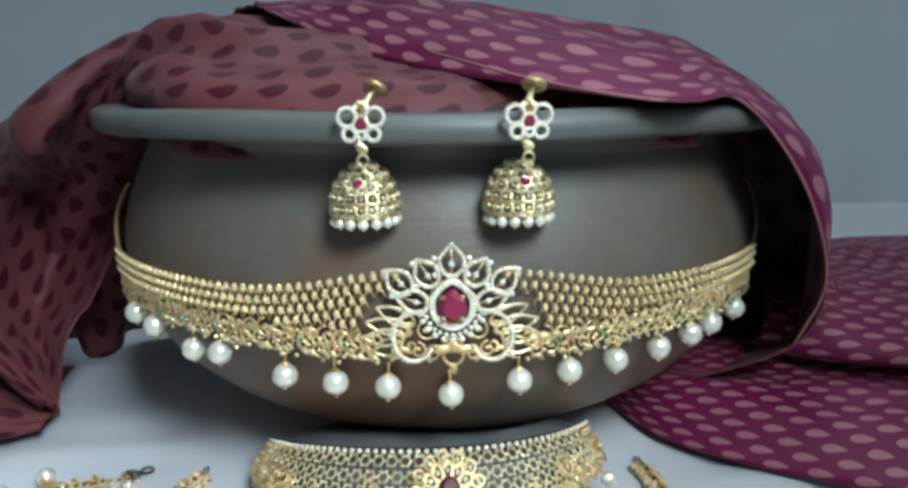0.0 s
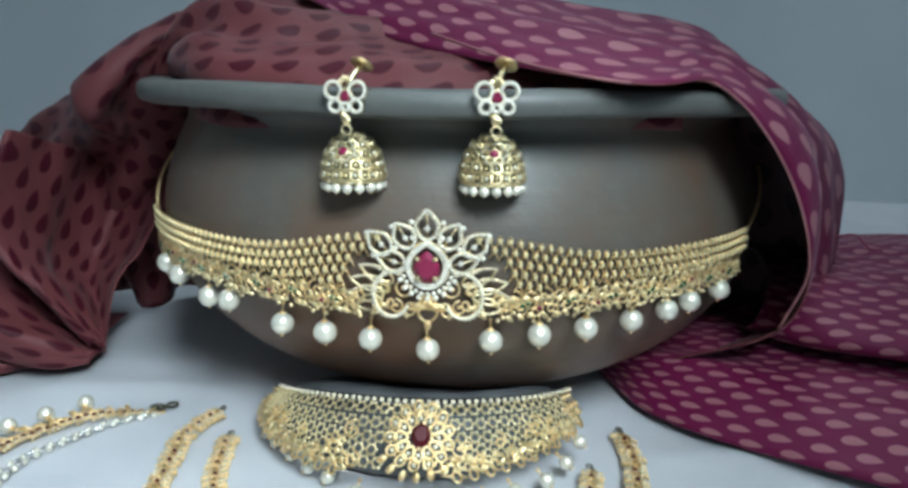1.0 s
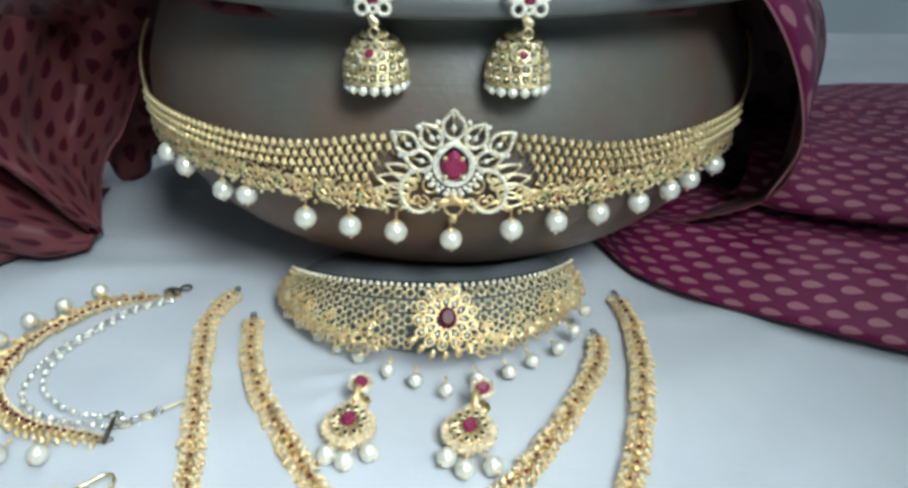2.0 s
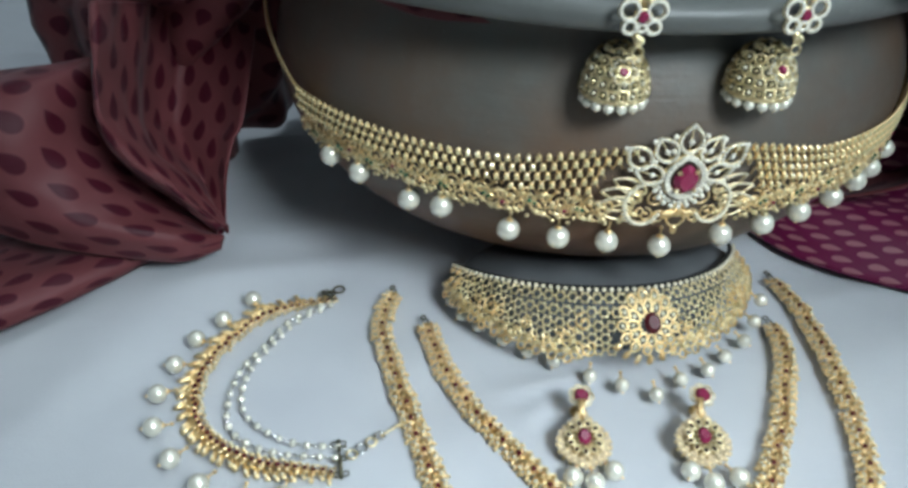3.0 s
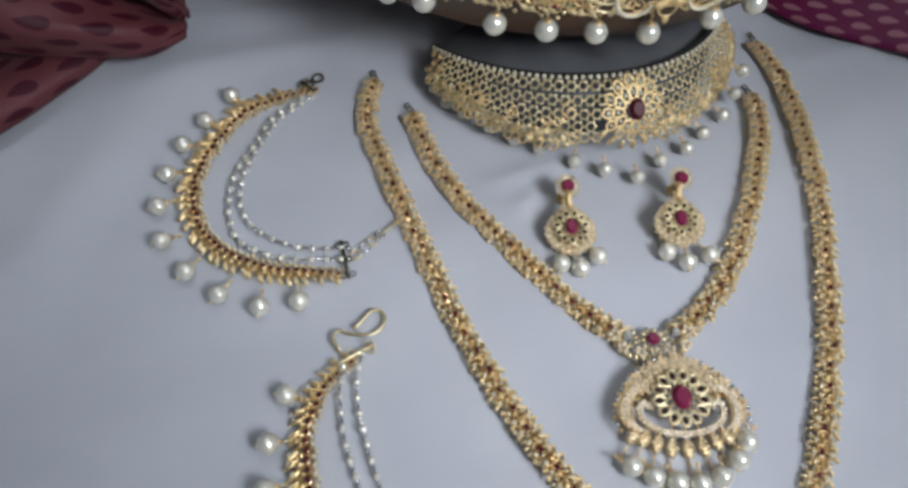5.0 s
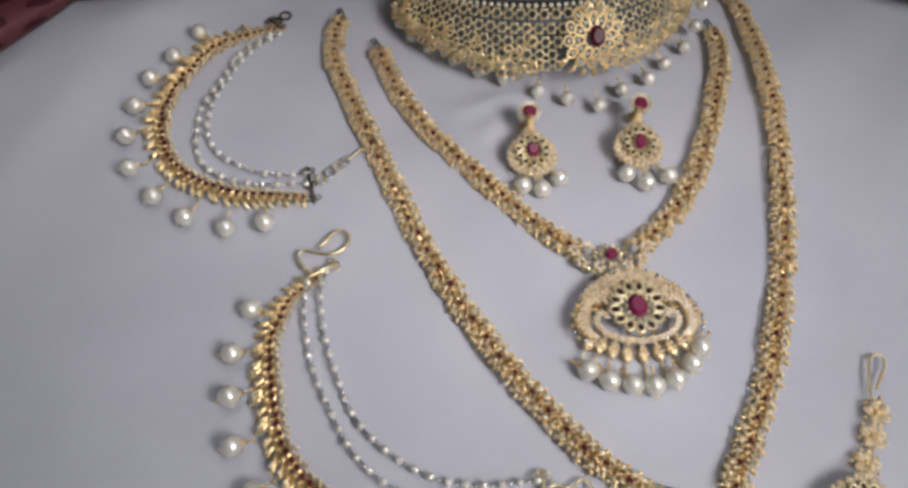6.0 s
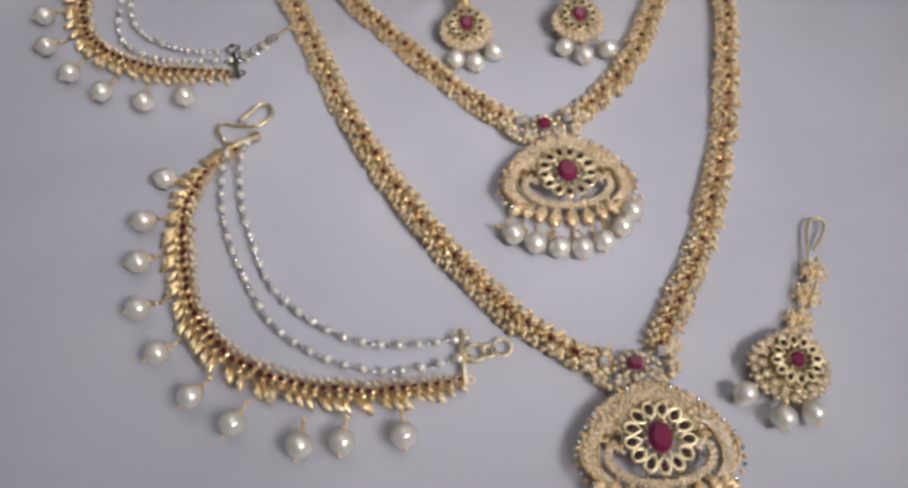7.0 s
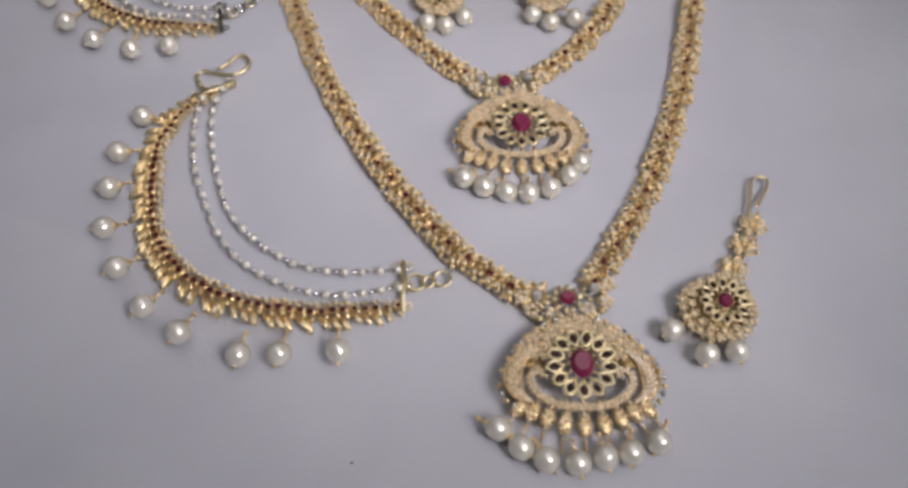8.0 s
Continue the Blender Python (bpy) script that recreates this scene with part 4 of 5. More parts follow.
bm_cell = bmesh.new()
tube(bm_cell, [Vector((0.00215 * math.cos(math.pi * q / 3), 0.00225 * math.sin(math.pi * q / 3), 0)) for q in range(6)], 0.00052, 4, closed=True)
for q in range(6):
    blob(bm_cell, (0.00225 * math.cos(math.pi * q / 3), 0.00235 * math.sin(math.pi * q / 3), 0.0003), 0.0008, 0.0008, 0.0007, seg=5, rings=4)
CELL = shared("lattice_cell", bm_cell, M_GOLD_PALE)
for row in range(6):
    v = 0.0340 - row * 0.0043
    count = int(SPAN * 2 / 0.0050)
    for k in range(count):
        u = -SPAN + (k + 0.5 * (row % 2)) * 0.0050 + 0.002
        if v < choker_low(u) or ((u - FLOWER_U) ** 2 / 0.017 ** 2 + (v - 0.023) ** 2 / 0.011 ** 2) < 0.7:
            continue
        m = choker_pose(u, v, 0.0008)
        if abs(u) < 0.078:
            piece("lattice_cell", CELL, choker, m)
        else:
            tube(bm, [m @ Vector((0.00185 * math.cos(math.pi * q / 3), 0.00205 * math.sin(math.pi * q / 3), 0)) for q in range(6)], 0.00048, 4, closed=True, up=m.col[2].xyz)
            blob(leaf, m @ Vector((0, 0, 0.0004)), 0.0012, 0.0012, 0.0014, seg=6, rings=4)
for k in range(56):
    u = -SPAN + SPAN * 2 * k / 55
    piece("edge_stone", EDGE_STONE, choker, choker_pose(u, 0.0365, 0.001))
# scrolls over the lower half
bm_loop = bmesh.new()
loop_drop(bm_loop, (0, 0), 0.0052, 0.0034, 0.0006, 0.0, 5, 0.0, 12)
EDGE_LOOP = shared("edge_loop", bm_loop, M_GOLD)
for side in (-1, 1):
    for k in range(11):
        u = side * (0.020 + k * 0.0062)
        low = choker_low(u)
        flip = (k % 2) ^ (side < 0)
        piece("scroll", BIG_SCROLL[flip], choker, choker_pose(u, low + 0.0015, 0.0016, math.pi * (k % 2)))
        if k % 2:
            piece("scroll", SMALL_SCROLL[flip], choker, choker_pose(u, low + 0.0085, 0.0016, math.pi * (k % 3)))
        piece("edge_loop", EDGE_LOOP, choker, choker_pose(u + side * 0.003, low - 0.0015, 0.0014, math.pi / 2 + side * 0.5))
        for j in range(4):
            piece("leaf", LEAF, choker, choker_pose(u + side * 0.0015 * j, low + 0.003 + 0.0022 * math.sin(j * 1.8 + k), 0.0018, j + k))
    for u, v, r, w in ((0.0165, 0.0265, 0.0042, 1), (0.0235, 0.0215, 0.0040, -1), (0.0155, 0.0165, 0.0040, -1), (0.0300, 0.0165, 0.0036, 1), (0.055, 0.026, 0.0048, 1), (0.064, 0.0225, 0.0038, -1)):
        piece("scroll", BIG_SCROLL[int(side * w > 0)], choker, choker_pose(side * u, v, 0.0022) @ Matrix.Scale(r / 0.0042, 4))
        piece("leaf", LEAF, choker, choker_pose(side * (u + 0.003), v - 0.003, 0.0022, side * 0.7))
tagged(part("lattice_end", bm, M_GOLD, choker), kind="stuff")
tagged(part("lattice_leaf", leaf, M_GOLD, choker), kind="stuff")
# centre flower
bm, bm2 = bmesh.new(), bmesh.new()
for ring, (r, count, length) in enumerate(((0.0066, 12, 0.0052), (0.0104, 13, 0.0046))):
    for k in range(count):
        a = 2 * math.pi * (k + 0.5 * ring) / count
        loop_drop(bm, (FLOWER_U + r * math.cos(a), 0.0255 + r * 0.86 * math.sin(a)), length, 0.0034, 0.00055, a + math.pi, 5, 0.0030 - 0.0006 * ring, 12)
        blob(bm2, (FLOWER_U + r * 1.02 * math.cos(a), 0.0255 + r * 0.88 * math.sin(a), 0.0030 - 0.0006 * ring), 0.0009, 0.0009, 0.0009, seg=6, rings=4)
for k in range(7):
    a = math.pi * (1.18 + 0.64 * k / 6)
    blob(bm, (FLOWER_U + 0.0150 * math.cos(a), 0.0255 + 0.0136 * math.sin(a), 0.0020), 0.0024, 0.0014, 0.0012, a, 7, 4)
bend(bm, on_choker)
bend(bm2, on_choker)
part("flower", bm, M_GOLD, choker)
part("flower_paving", bm2, M_CREAM, choker)
bm = bmesh.new()
gem(bm, (0, 0, 0), 0.0100, 0.0080, 0.003, math.pi / 2, 0.0, 14)
piece("ruby", shared("ruby", bm, M_GARNET, smooth=False), choker, choker_pose(FLOWER_U + 0.0005, 0.0260, 0.0034), "dark oval ruby")
# cord along the inside of the top edge
bm = bmesh.new()
cord = [on_choker(Vector((-SPAN - 0.002 + (2 * SPAN + 0.004) * k / 48, 0.0372, -0.0010))) for k in range(49)]
tube(bm, cord, 0.0011, 6)
part("cord", bm, M_CORD, choker, "black cord behind the top edge")
for x, y, z in ((0.0195, 0.3850, 0.0060), (0.0240, 0.3765, 0.0040), (0.0315, 0.3685, 0.0036), (0.0425, 0.3580, 0.0036), (0.0530, 0.3490, 0.0036), (0.0640, 0.3420, 0.0036), (0.0785, 0.3315, 0.0036),
                (0.0915, 0.3250, 0.0036), (0.1055, 0.3185, 0.0036), (0.1190, 0.3270, 0.0036), (0.1335, 0.3325, 0.0036), (0.1445, 0.3410, 0.0036), (0.1575, 0.3505, 0.0040), (0.1660, 0.3610, 0.0070), (0.1720, 0.3710, 0.0120)):
    turn = math.atan2(0.400 - y, CHOKER_X - x) - math.pi / 2
    pearl_drop(choker, PEARL_S, PIN_S, Matrix.Translation((x, y, z)) @ Matrix.Rotation(turn, 4, "Z") @ Matrix.Rotation(radians(30), 4, "X"))

# ---- chains lying on the sheet ---------------------------------------------


def link_mesh(kind):
    """One link of the flower chains: a stone between two leaf pairs."""
    bm = bmesh.new()
    for side in (-1, 1):
        blob(bm, (0.0000, side * 0.0030, 0.0013), 0.0022, 0.0017, 0.0014, side * 0.5, 7, 4)
        blob(bm, (0.0016, side * 0.0050, 0.0012), 0.0015, 0.0009, 0.0011, side * 1.1, 6, 4)
        blob(bm, (-0.0012, side * 0.0048, 0.0010), 0.0009, 0.0009, 0.0012, 0, 6, 4)
        tube(bm, [Vector((-0.0026, side * 0.0012, 0.001)), Vector((-0.001, side * 0.0022, 0.0026)), Vector((0.0012, side * 0.0036, 0.0026)), Vector((0.0024, side * 0.0050, 0.0012))], 0.0005, 4)
        loop_drop(bm, (0.0012, side * 0.0016), 0.0034, 0.0022, 0.0004, side * 0.8, 4, 0.0026, 9)
    tube(bm, [Vector((-0.0028, 0, 0.0012)), Vector((0.0028, 0, 0.0012))], 0.0013, 6, flat=0.7)
    n0 = len(bm.faces)
    gem(bm, (0, 0, 0.0022), 0.0029, 0.0025, 0.0010, 0, 0, 7)
    paint(bm, n0, 1)
    n0 = len(bm.faces)
    for side in (-1, 1):
        blob(bm, (0.0004, side * 0.0032, 0.0026), 0.0010, 0.0010, 0.0007, seg=6, rings=4)
        blob(bm, (-0.0012, side * 0.0048, 0.0020), 0.0007, 0.0007, 0.0005, seg=5, rings=4)
        blob(bm, (-0.0020, side * 0.0020, 0.0024), 0.0006, 0.0006, 0.0006, seg=5, rings=4)
    paint(bm, n0, 2)
    return shared("link", bm, M_GOLD, {"red": M_GARNET, "gold": M_GOLD_DARK}[kind], M_CREAM)


LINKS = (link_mesh("red"), link_mesh("gold"))


def lay_chain(parent, points, pitch=0.0046, rough=0.0004):
    """Links along a curve, each turned with it."""
    length = sum((Vector(b) - Vector(a)).length for a, b in zip(points, points[1:]))
    n = int(length * 1.03 / pitch)
    way = spline(points, n)
    for k, p in enumerate(way):
        d = way[min(k + 1, n - 1)] - way[max(k - 1, 0)]
        m = Matrix.Translation((p.x + random.uniform(-rough, rough), p.y + random.uniform(-rough, rough), 0.0004)) @ Matrix.Rotation(math.atan2(d.y, d.x) + random.uniform(-0.14, 0.14), 4, "Z") @ Matrix.Rotation(random.uniform(-0.22, 0.22), 4, "X")
        m = m @ Matrix.Diagonal((random.uniform(0.95, 1.15), random.uniform(0.84, 0.98), random.uniform(0.85, 1.3), 1))
        piece("link", LINKS[0 if k % 2 else 1], parent, m)
    return way


def hook_end(parent, x, y, turn, metal):
    bm = bmesh.new()
    tube(bm, [Vector((0.0015 + 0.0015 * math.cos(t * math.pi / 5), 0.0015 * math.sin(t * math.pi / 5), 0.001)) for t in range(10)], 0.0004, 5, closed=True)
    tube(bm, [Vector((0.0045 + 0.0014 * math.cos(t * math.pi / 5), 0.0014 * math.sin(t * math.pi / 5), 0.001)) for t in range(10)], 0.0004, 5, closed=True)
    piece("end_ring", shared("end_ring", bm, metal), parent, flat(x, y, 0.0004, turn))


def medallion(parent, m, petals, r, ruby_w, ruby_h, ruby_name="ruby"):
    """Ruby with prongs inside a ring of open drop cells."""
    bm = bmesh.new()
    for k in range(petals):
        a = math.pi / 2 + 2 * math.pi * (k + 0.5) / petals
        loop_drop(bm, (r * math.cos(a), r * math.sin(a)), r * 0.62, r * 0.43, r * 0.082, a + math.pi, 6, r * 0.2, 14)
        tube(bm, [Vector((r * 0.55 * math.cos(a), r * 0.55 * math.sin(a), r * 0.1)), Vector((r * 0.8 * math.cos(a), r * 0.8 * math.sin(a), r * 0.16))], r * 0.05, 4)
    for k in range(12):
        a = 2 * math.pi * k / 12
        blob(bm, (ruby_w * 0.55 * math.cos(a), ruby_h * 0.55 * math.sin(a), r * 0.22), r * 0.09, r * 0.09, r * 0.1, seg=6, rings=4)
    ring = piece("petal_ring", shared("petal_ring", bm, M_GOLD_PALE), parent, m)
    # dark blobs colour in the shade of each hollow cell
    bm = bmesh.new()
    for k in range(petals):
        a = math.pi / 2 + 2 * math.pi * (k + 0.5) / petals
        blob(bm, (r * 1.04 * math.cos(a), r * 1.04 * math.sin(a), r * 0.14), r * 0.17, r * 0.14, r * 0.06, a, 7, 4)
    piece("cell_shade", shared("cell_shade", bm, M_CELL_SHADE), ring, None, "dark brown filling for the shade in the open cells")
    bm = bmesh.new()
    gem(bm, (0, 0, r * 0.16), ruby_h, ruby_w, r * 0.34, math.pi / 2, 0.0, 14)
    piece(ruby_name, shared("ruby", bm, M_RUBY, smooth=False), ring, None, "oval faceted ruby")
    return ring


def mirrored(points):
    """A right-hand run of points, and the same on the other side."""
    return [[Vector((side * x, y, z)) for x, y, z in points] for side in (1, -1)]


PENDANT_EDGE = spline([(0.000, 0.0170), (0.006, 0.0155), (0.012, 0.0124), (0.017, 0.0085), (0.021, 0.0035), (0.0238, -0.0015), (0.0246, -0.0052), (0.0232, -0.0098), (0.0200, -0.0122)], 40)
CRESCENT = spline([(0.0150, 0.0048), (0.0188, 0.0026), (0.0212, -0.0014), (0.0216, -0.0052), (0.0200, -0.0090), (0.0165, -0.0112)], 24)
BAND = spline([(0.0118, -0.0034), (0.0122, -0.0016), (0.0140, -0.0010), (0.0158, -0.0028), (0.0160, -0.0056), (0.0142, -0.0086), (0.0108, -0.0110), (0.0060, -0.0126), (0.0, -0.0131)], 34)


def pendant(parent, at, turn, pearls):
    """The fan-shaped pendant: flowers over the ruby, a crescent at each side, a curled band below, leaves and pearls. Its origin is the ruby."""
    base = Matrix.Translation(at) @ Matrix.Rotation(turn, 4, "Z") @ Matrix.Rotation(radians(4), 4, "X")
    medallion(parent, base @ Matrix.Translation((0, 0, 0.0015)), 13, 0.0084, 0.0078, 0.0098)
    gold_bm, pave, back, silver = bmesh.new(), bmesh.new(), bmesh.new(), bmesh.new()
    # paved flowers between the ruby's ring and the outer edge
    for side in (1, -1):
        for row, (share, step) in enumerate(((0.12, 4), (0.42, 3), (0.72, 3), (0.96, 2))):
            for k in range(0, 22, step):
                p = PENDANT_EDGE[k]
                a = math.atan2(p.y, p.x)
                inner = Vector((0.0108 * math.cos(a), 0.0100 * math.sin(a), 0))
                q = inner.lerp(p, share)
                x, y = side * q.x, q.y
                lift = random.uniform(-0.0005, 0.0008)
                size = 0.0015 * random.uniform(0.8, 1.15)
                blob(gold_bm, (x, y, 0.0004 - 0.0003 * row + lift), size * 0.7, size * 0.7, 0.0010, a, 7, 4)
                spin = random.uniform(0, 1.5)
                for j in range(5):
                    b = spin + j * 2 * math.pi / 5
                    blob(pave, (x + size * 0.85 * math.cos(b), y + size * 0.85 * math.sin(b), 0.0013 - 0.0003 * row + lift), 0.00074, 0.00074, 0.0007, seg=5, rings=4)
        # little claws and stones along the edge
        for k in range(4, 39, 2):
            p, d = PENDANT_EDGE[k], PENDANT_EDGE[k + 1] - PENDANT_EDGE[k - 1]
            n = Vector((-d.y, d.x, 0)).normalized() * -0.0012
            blob(silver if k % 4 else gold_bm, (side * (p.x + n.x * -1), p.y - n.y, 0.0002), 0.0010, 0.0010, 0.0011, seg=6, rings=4)
    # crescent: thick in its middle, paved in lanes, with a bright rim
    for run in mirrored(CRESCENT):
        last = len(run) - 1
        tube(gold_bm, run, 0.0029, 6, flat=0.32, taper=lambda t: 0.22 + 0.78 * math.sin(math.pi * t) ** 0.8)
        for lane in (-1.0, -0.5, 0.0, 0.5, 1.0):
            row = []
            for k, p in enumerate(run):
                d = (run[min(k + 1, last)] - run[max(k - 1, 0)]).normalized()
                wide = 0.0027 * math.sin(math.pi * min(0.97, max(0.03, k / last))) ** 0.8
                row.append(p + Vector((-d.y, d.x, 0)) * lane * wide + Vector((0, 0, 0.0010)))
            if abs(lane) == 1.0:
                tube(gold_bm, row, 0.00035, 4)
            else:
                bead_row(pave, row[::2] if lane else row[1::2], 0.00085, 6, 4)
    # band under the ruby, curling up at both ends
    for run in mirrored(BAND):
        last = len(run) - 1
        tube(gold_bm, run, 0.0014, 6, flat=0.5)
        for lane in (-1, 1):
            row = []
            for k, p in enumerate(run):
                d = (run[min(k + 1, last)] - run[max(k - 1, 0)]).normalized()
                row.append(p + Vector((-d.y, d.x, 0)) * 0.00066 * lane + Vector((0, 0, 0.0008)))
            bead_row(pave, row[(lane > 0)::2], 0.00088, 6, 4)
    for x in (-0.0052, 0.0, 0.0052):
        tube(gold_bm, [Vector((x * 0.9, -0.0098, 0.0008)), Vector((x, -0.0128, 0.0006))], 0.0005, 5)
    # hanging paved leaves with beaded tips
    for x, y in ((0.0, -0.0186), (0.0060, -0.0180), (0.0112, -0.0163), (0.0156, -0.0143), (0.0198, -0.0132)):
        for side in (-1, 1) if x else (1,):
            lean = side * x * 32
            blob(gold_bm, (side * x, y, -0.0003), 0.0026, 0.0042, 0.0012, lean, 6, 4)
            along = Vector((math.sin(lean), -math.cos(lean), 0))
            cross = Vector((math.cos(lean), math.sin(lean), 0))
            for u, v in ((-0.0026, 0), (-0.0014, -0.0008), (-0.0014, 0.0008), (0, -0.0013), (0, 0), (0, 0.0013), (0.0014, -0.0008), (0.0014, 0.0008), (0.0027, 0)):
                blob(pave, Vector((side * x, y, 0.0007)) + along * u * 1.25 + cross * v * 1.2, 0.00078, 0.00078, 0.0006, seg=5, rings=4)
            for q in range(4):
                blob(gold_bm, Vector((side * x, y, -0.0010)) + along * (0.0046 + 0.0013 * q), 0.00066, 0.00066, 0.00066, seg=5, rings=4)
    # back plate of the fan
    outer = [Vector((-p.x, p.y, 0)) * 0.95 for p in PENDANT_EDGE[26:0:-1]] + [p * 0.95 for p in PENDANT_EDGE[:27]]
    n = len(outer)
    a0, a1 = math.atan2(outer[0].y, outer[0].x), math.atan2(outer[-1].y, outer[-1].x)
    hole = [Vector((0.0112 * math.cos(a), 0.0104 * math.sin(a), 0)) for a in (a0 + (a1 - a0) * k / (n - 1) for k in range(n))]
    rings = [[back.verts.new((p.x, p.y, z)) for p in run] for run, z in ((outer, -0.0012), (outer, -0.0002), (hole, -0.0002), (hole, -0.0012))]
    for r0, r1 in zip(rings, rings[1:] + rings[:1]):
        for k in range(n - 1):
            back.faces.new((r0[k], r0[k + 1], r1[k + 1], r1[k]))
    back.faces.new([r[0] for r in rings])
    back.faces.new([r[-1] for r in rings][::-1])
    bmesh.ops.recalc_face_normals(back, faces=back.faces)
    piece("fan", shared("fan", gold_bm, M_GOLD), parent, base)
    piece("paving", shared("paving", pave, M_CHAMPAGNE, smooth=False), parent, base, "tiny champagne paved stones")
    piece("beaded_edge", shared("beaded_edge", silver, M_SILVER), parent, base, "silvery beads along the edge")
    piece("back_plate", shared("back_plate", back, M_GOLD_DARK), parent, base)
    for x, y in pearls:
        lean = math.atan2(at[0] - x, (y - at[1]) * -1) * -1
        pearl_drop(parent, PEARL_M, PIN_M, flat(x, y, 0.0038, -lean * 0.9 + random.uniform(-0.15, 0.15)))


def neck_flowers(parent, x, y, turn):
    """Where the two sides of the chain meet: a red stone between two white ones."""
    base = flat(x, y, 0.0032, turn)
    bm = bmesh.new()
    for k in range(10):
        a = 2 * math.pi * k / 10
        blob(bm, (0.0042 * math.cos(a), 0.0042 * math.sin(a), -0.0004), 0.0014, 0.0012, 0.0012, a, 6, 4)
    for side in (-1, 1):
        for k in range(9):
            a = 2 * math.pi * k / 9
            blob(bm, (side * 0.0098 + 0.0036 * math.cos(a), 0.0018 + 0.0036 * math.sin(a), -0.0008), 0.0012, 0.0011, 0.0011, a, 6, 4)
    for k in range(12):
        a = math.pi * (1.0 + k / 11)
        blob(bm, (0.0125 * math.cos(a), -0.0035 + 0.0042 * math.sin(a), -0.0010), 0.0017, 0.0013, 0.0013, a, 6, 4)
    n0 = len(bm.faces)
    for cx, cy in ((-0.0058, -0.0052), (0.0058, -0.0052), (-0.0128, -0.0030), (0.0128, -0.0030), (0.0, -0.0066), (-0.0150, 0.0030), (0.0150, 0.0030)):
        for k in range(5):
            a = 2 * math.pi * k / 5 + cx * 300
            blob(bm, (cx + 0.0017 * math.cos(a), cy + 0.0017 * math.sin(a), 0.0004), 0.0012, 0.0012, 0.0009, a, 6, 4)
    paint(bm, n0, 1)
    flower = piece("neck_flower", shared("neck_flower", bm, M_GOLD_PALE, M_CHAMPAGNE), parent, base)
    bm = bmesh.new()
    gem(bm, (0, 0, 0), 0.0056, 0.0052, 0.0026, 0, 0, 12)
    piece("ruby", shared("ruby", bm, M_RUBY, smooth=False), flower, None, "round red stone")
    bm = bmesh.new()
    gem(bm, (0, 0, 0), 0.0042, 0.0042, 0.002, 0, 0, 10)
    stone_data = shared("side_stone", bm, M_CLEAR, smooth=False)
    for side in (-1, 1):
        piece("side_stone", stone_data, flower, Matrix.Translation((side * 0.0098, 0.0024, 0)), "clear grey stone")


M_CLEAR = stone("clear_grey_stone", (0.52, 0.50, 0.44), 0.10)

long_chain = thing("long_necklace", "long gold flower-link necklace laid out in a wide loop", "necklace", "necklaces on the sheet")
lay_chain(long_chain, [(-0.0105, 0.396), (-0.0140, 0.386), (-0.0155, 0.366), (-0.0085, 0.337), (-0.0010, 0.308), (0.0068, 0.278), (0.0140, 0.252), (0.0238, 0.2265), (0.0340, 0.2035), (0.0440, 0.185), (0.0555, 0.1665), (0.0665, 0.152), (0.0790, 0.1405), (0.0860, 0.1370)])
lay_chain(long_chain, [(0.1935, 0.399), (0.1965, 0.380), (0.1960, 0.350), (0.1925, 0.327), (0.1870, 0.302), (0.1775, 0.2715), (0.1655, 0.2390), (0.1490, 0.2035), (0.1340, 0.1770), (0.1180, 0.1550), (0.1065, 0.1400)])
hook_end(long_chain, -0.0100, 0.3995, 1.7, M_TARNISH_SHADE)
hook_end(long_chain, 0.1935, 0.4025, 1.7, M_TARNISH_SHADE)
neck_flowers(long_chain, 0.0960, 0.1345, radians(2))
pendant(long_chain, (0.0955, 0.1090, 0.0042), radians(-6), ((0.067, 0.092), (0.073, 0.0855), (0.080, 0.081), (0.089, 0.079), (0.0975, 0.080), (0.1055, 0.0805), (0.1145, 0.083)))

short_chain = thing("short_necklace", "short gold flower-link necklace laid inside the longer one", "necklace", "necklaces on the sheet")
lay_chain(short_chain, [(0.0066, 0.370), (0.0085, 0.361), (0.0150, 0.337), (0.0260, 0.313), (0.0385, 0.2925), (0.0530, 0.2710), (0.0660, 0.2530), (0.0770, 0.2425)])
lay_chain(short_chain, [(0.1775, 0.362), (0.1760, 0.349), (0.1675, 0.326), (0.1500, 0.293), (0.1330, 0.2670), (0.1150, 0.2490), (0.1020, 0.2405)])
hook_end(short_chain, 0.0062, 0.3745, 1.9, M_TARNISH_SHADE)
hook_end(short_chain, 0.1772, 0.3650, 1.7, M_TARNISH_SHADE)
neck_flowers(short_chain, 0.0890, 0.2375, radians(-4))
pendant(short_chain, (0.0915, 0.2110, 0.0042), radians(-6), ((0.067, 0.189), (0.074, 0.184), (0.082, 0.181), (0.090, 0.1795), (0.0985, 0.181), (0.1065, 0.186), (0.112, 0.192)))

# ---- the two ear chains ----------------------------------------------------


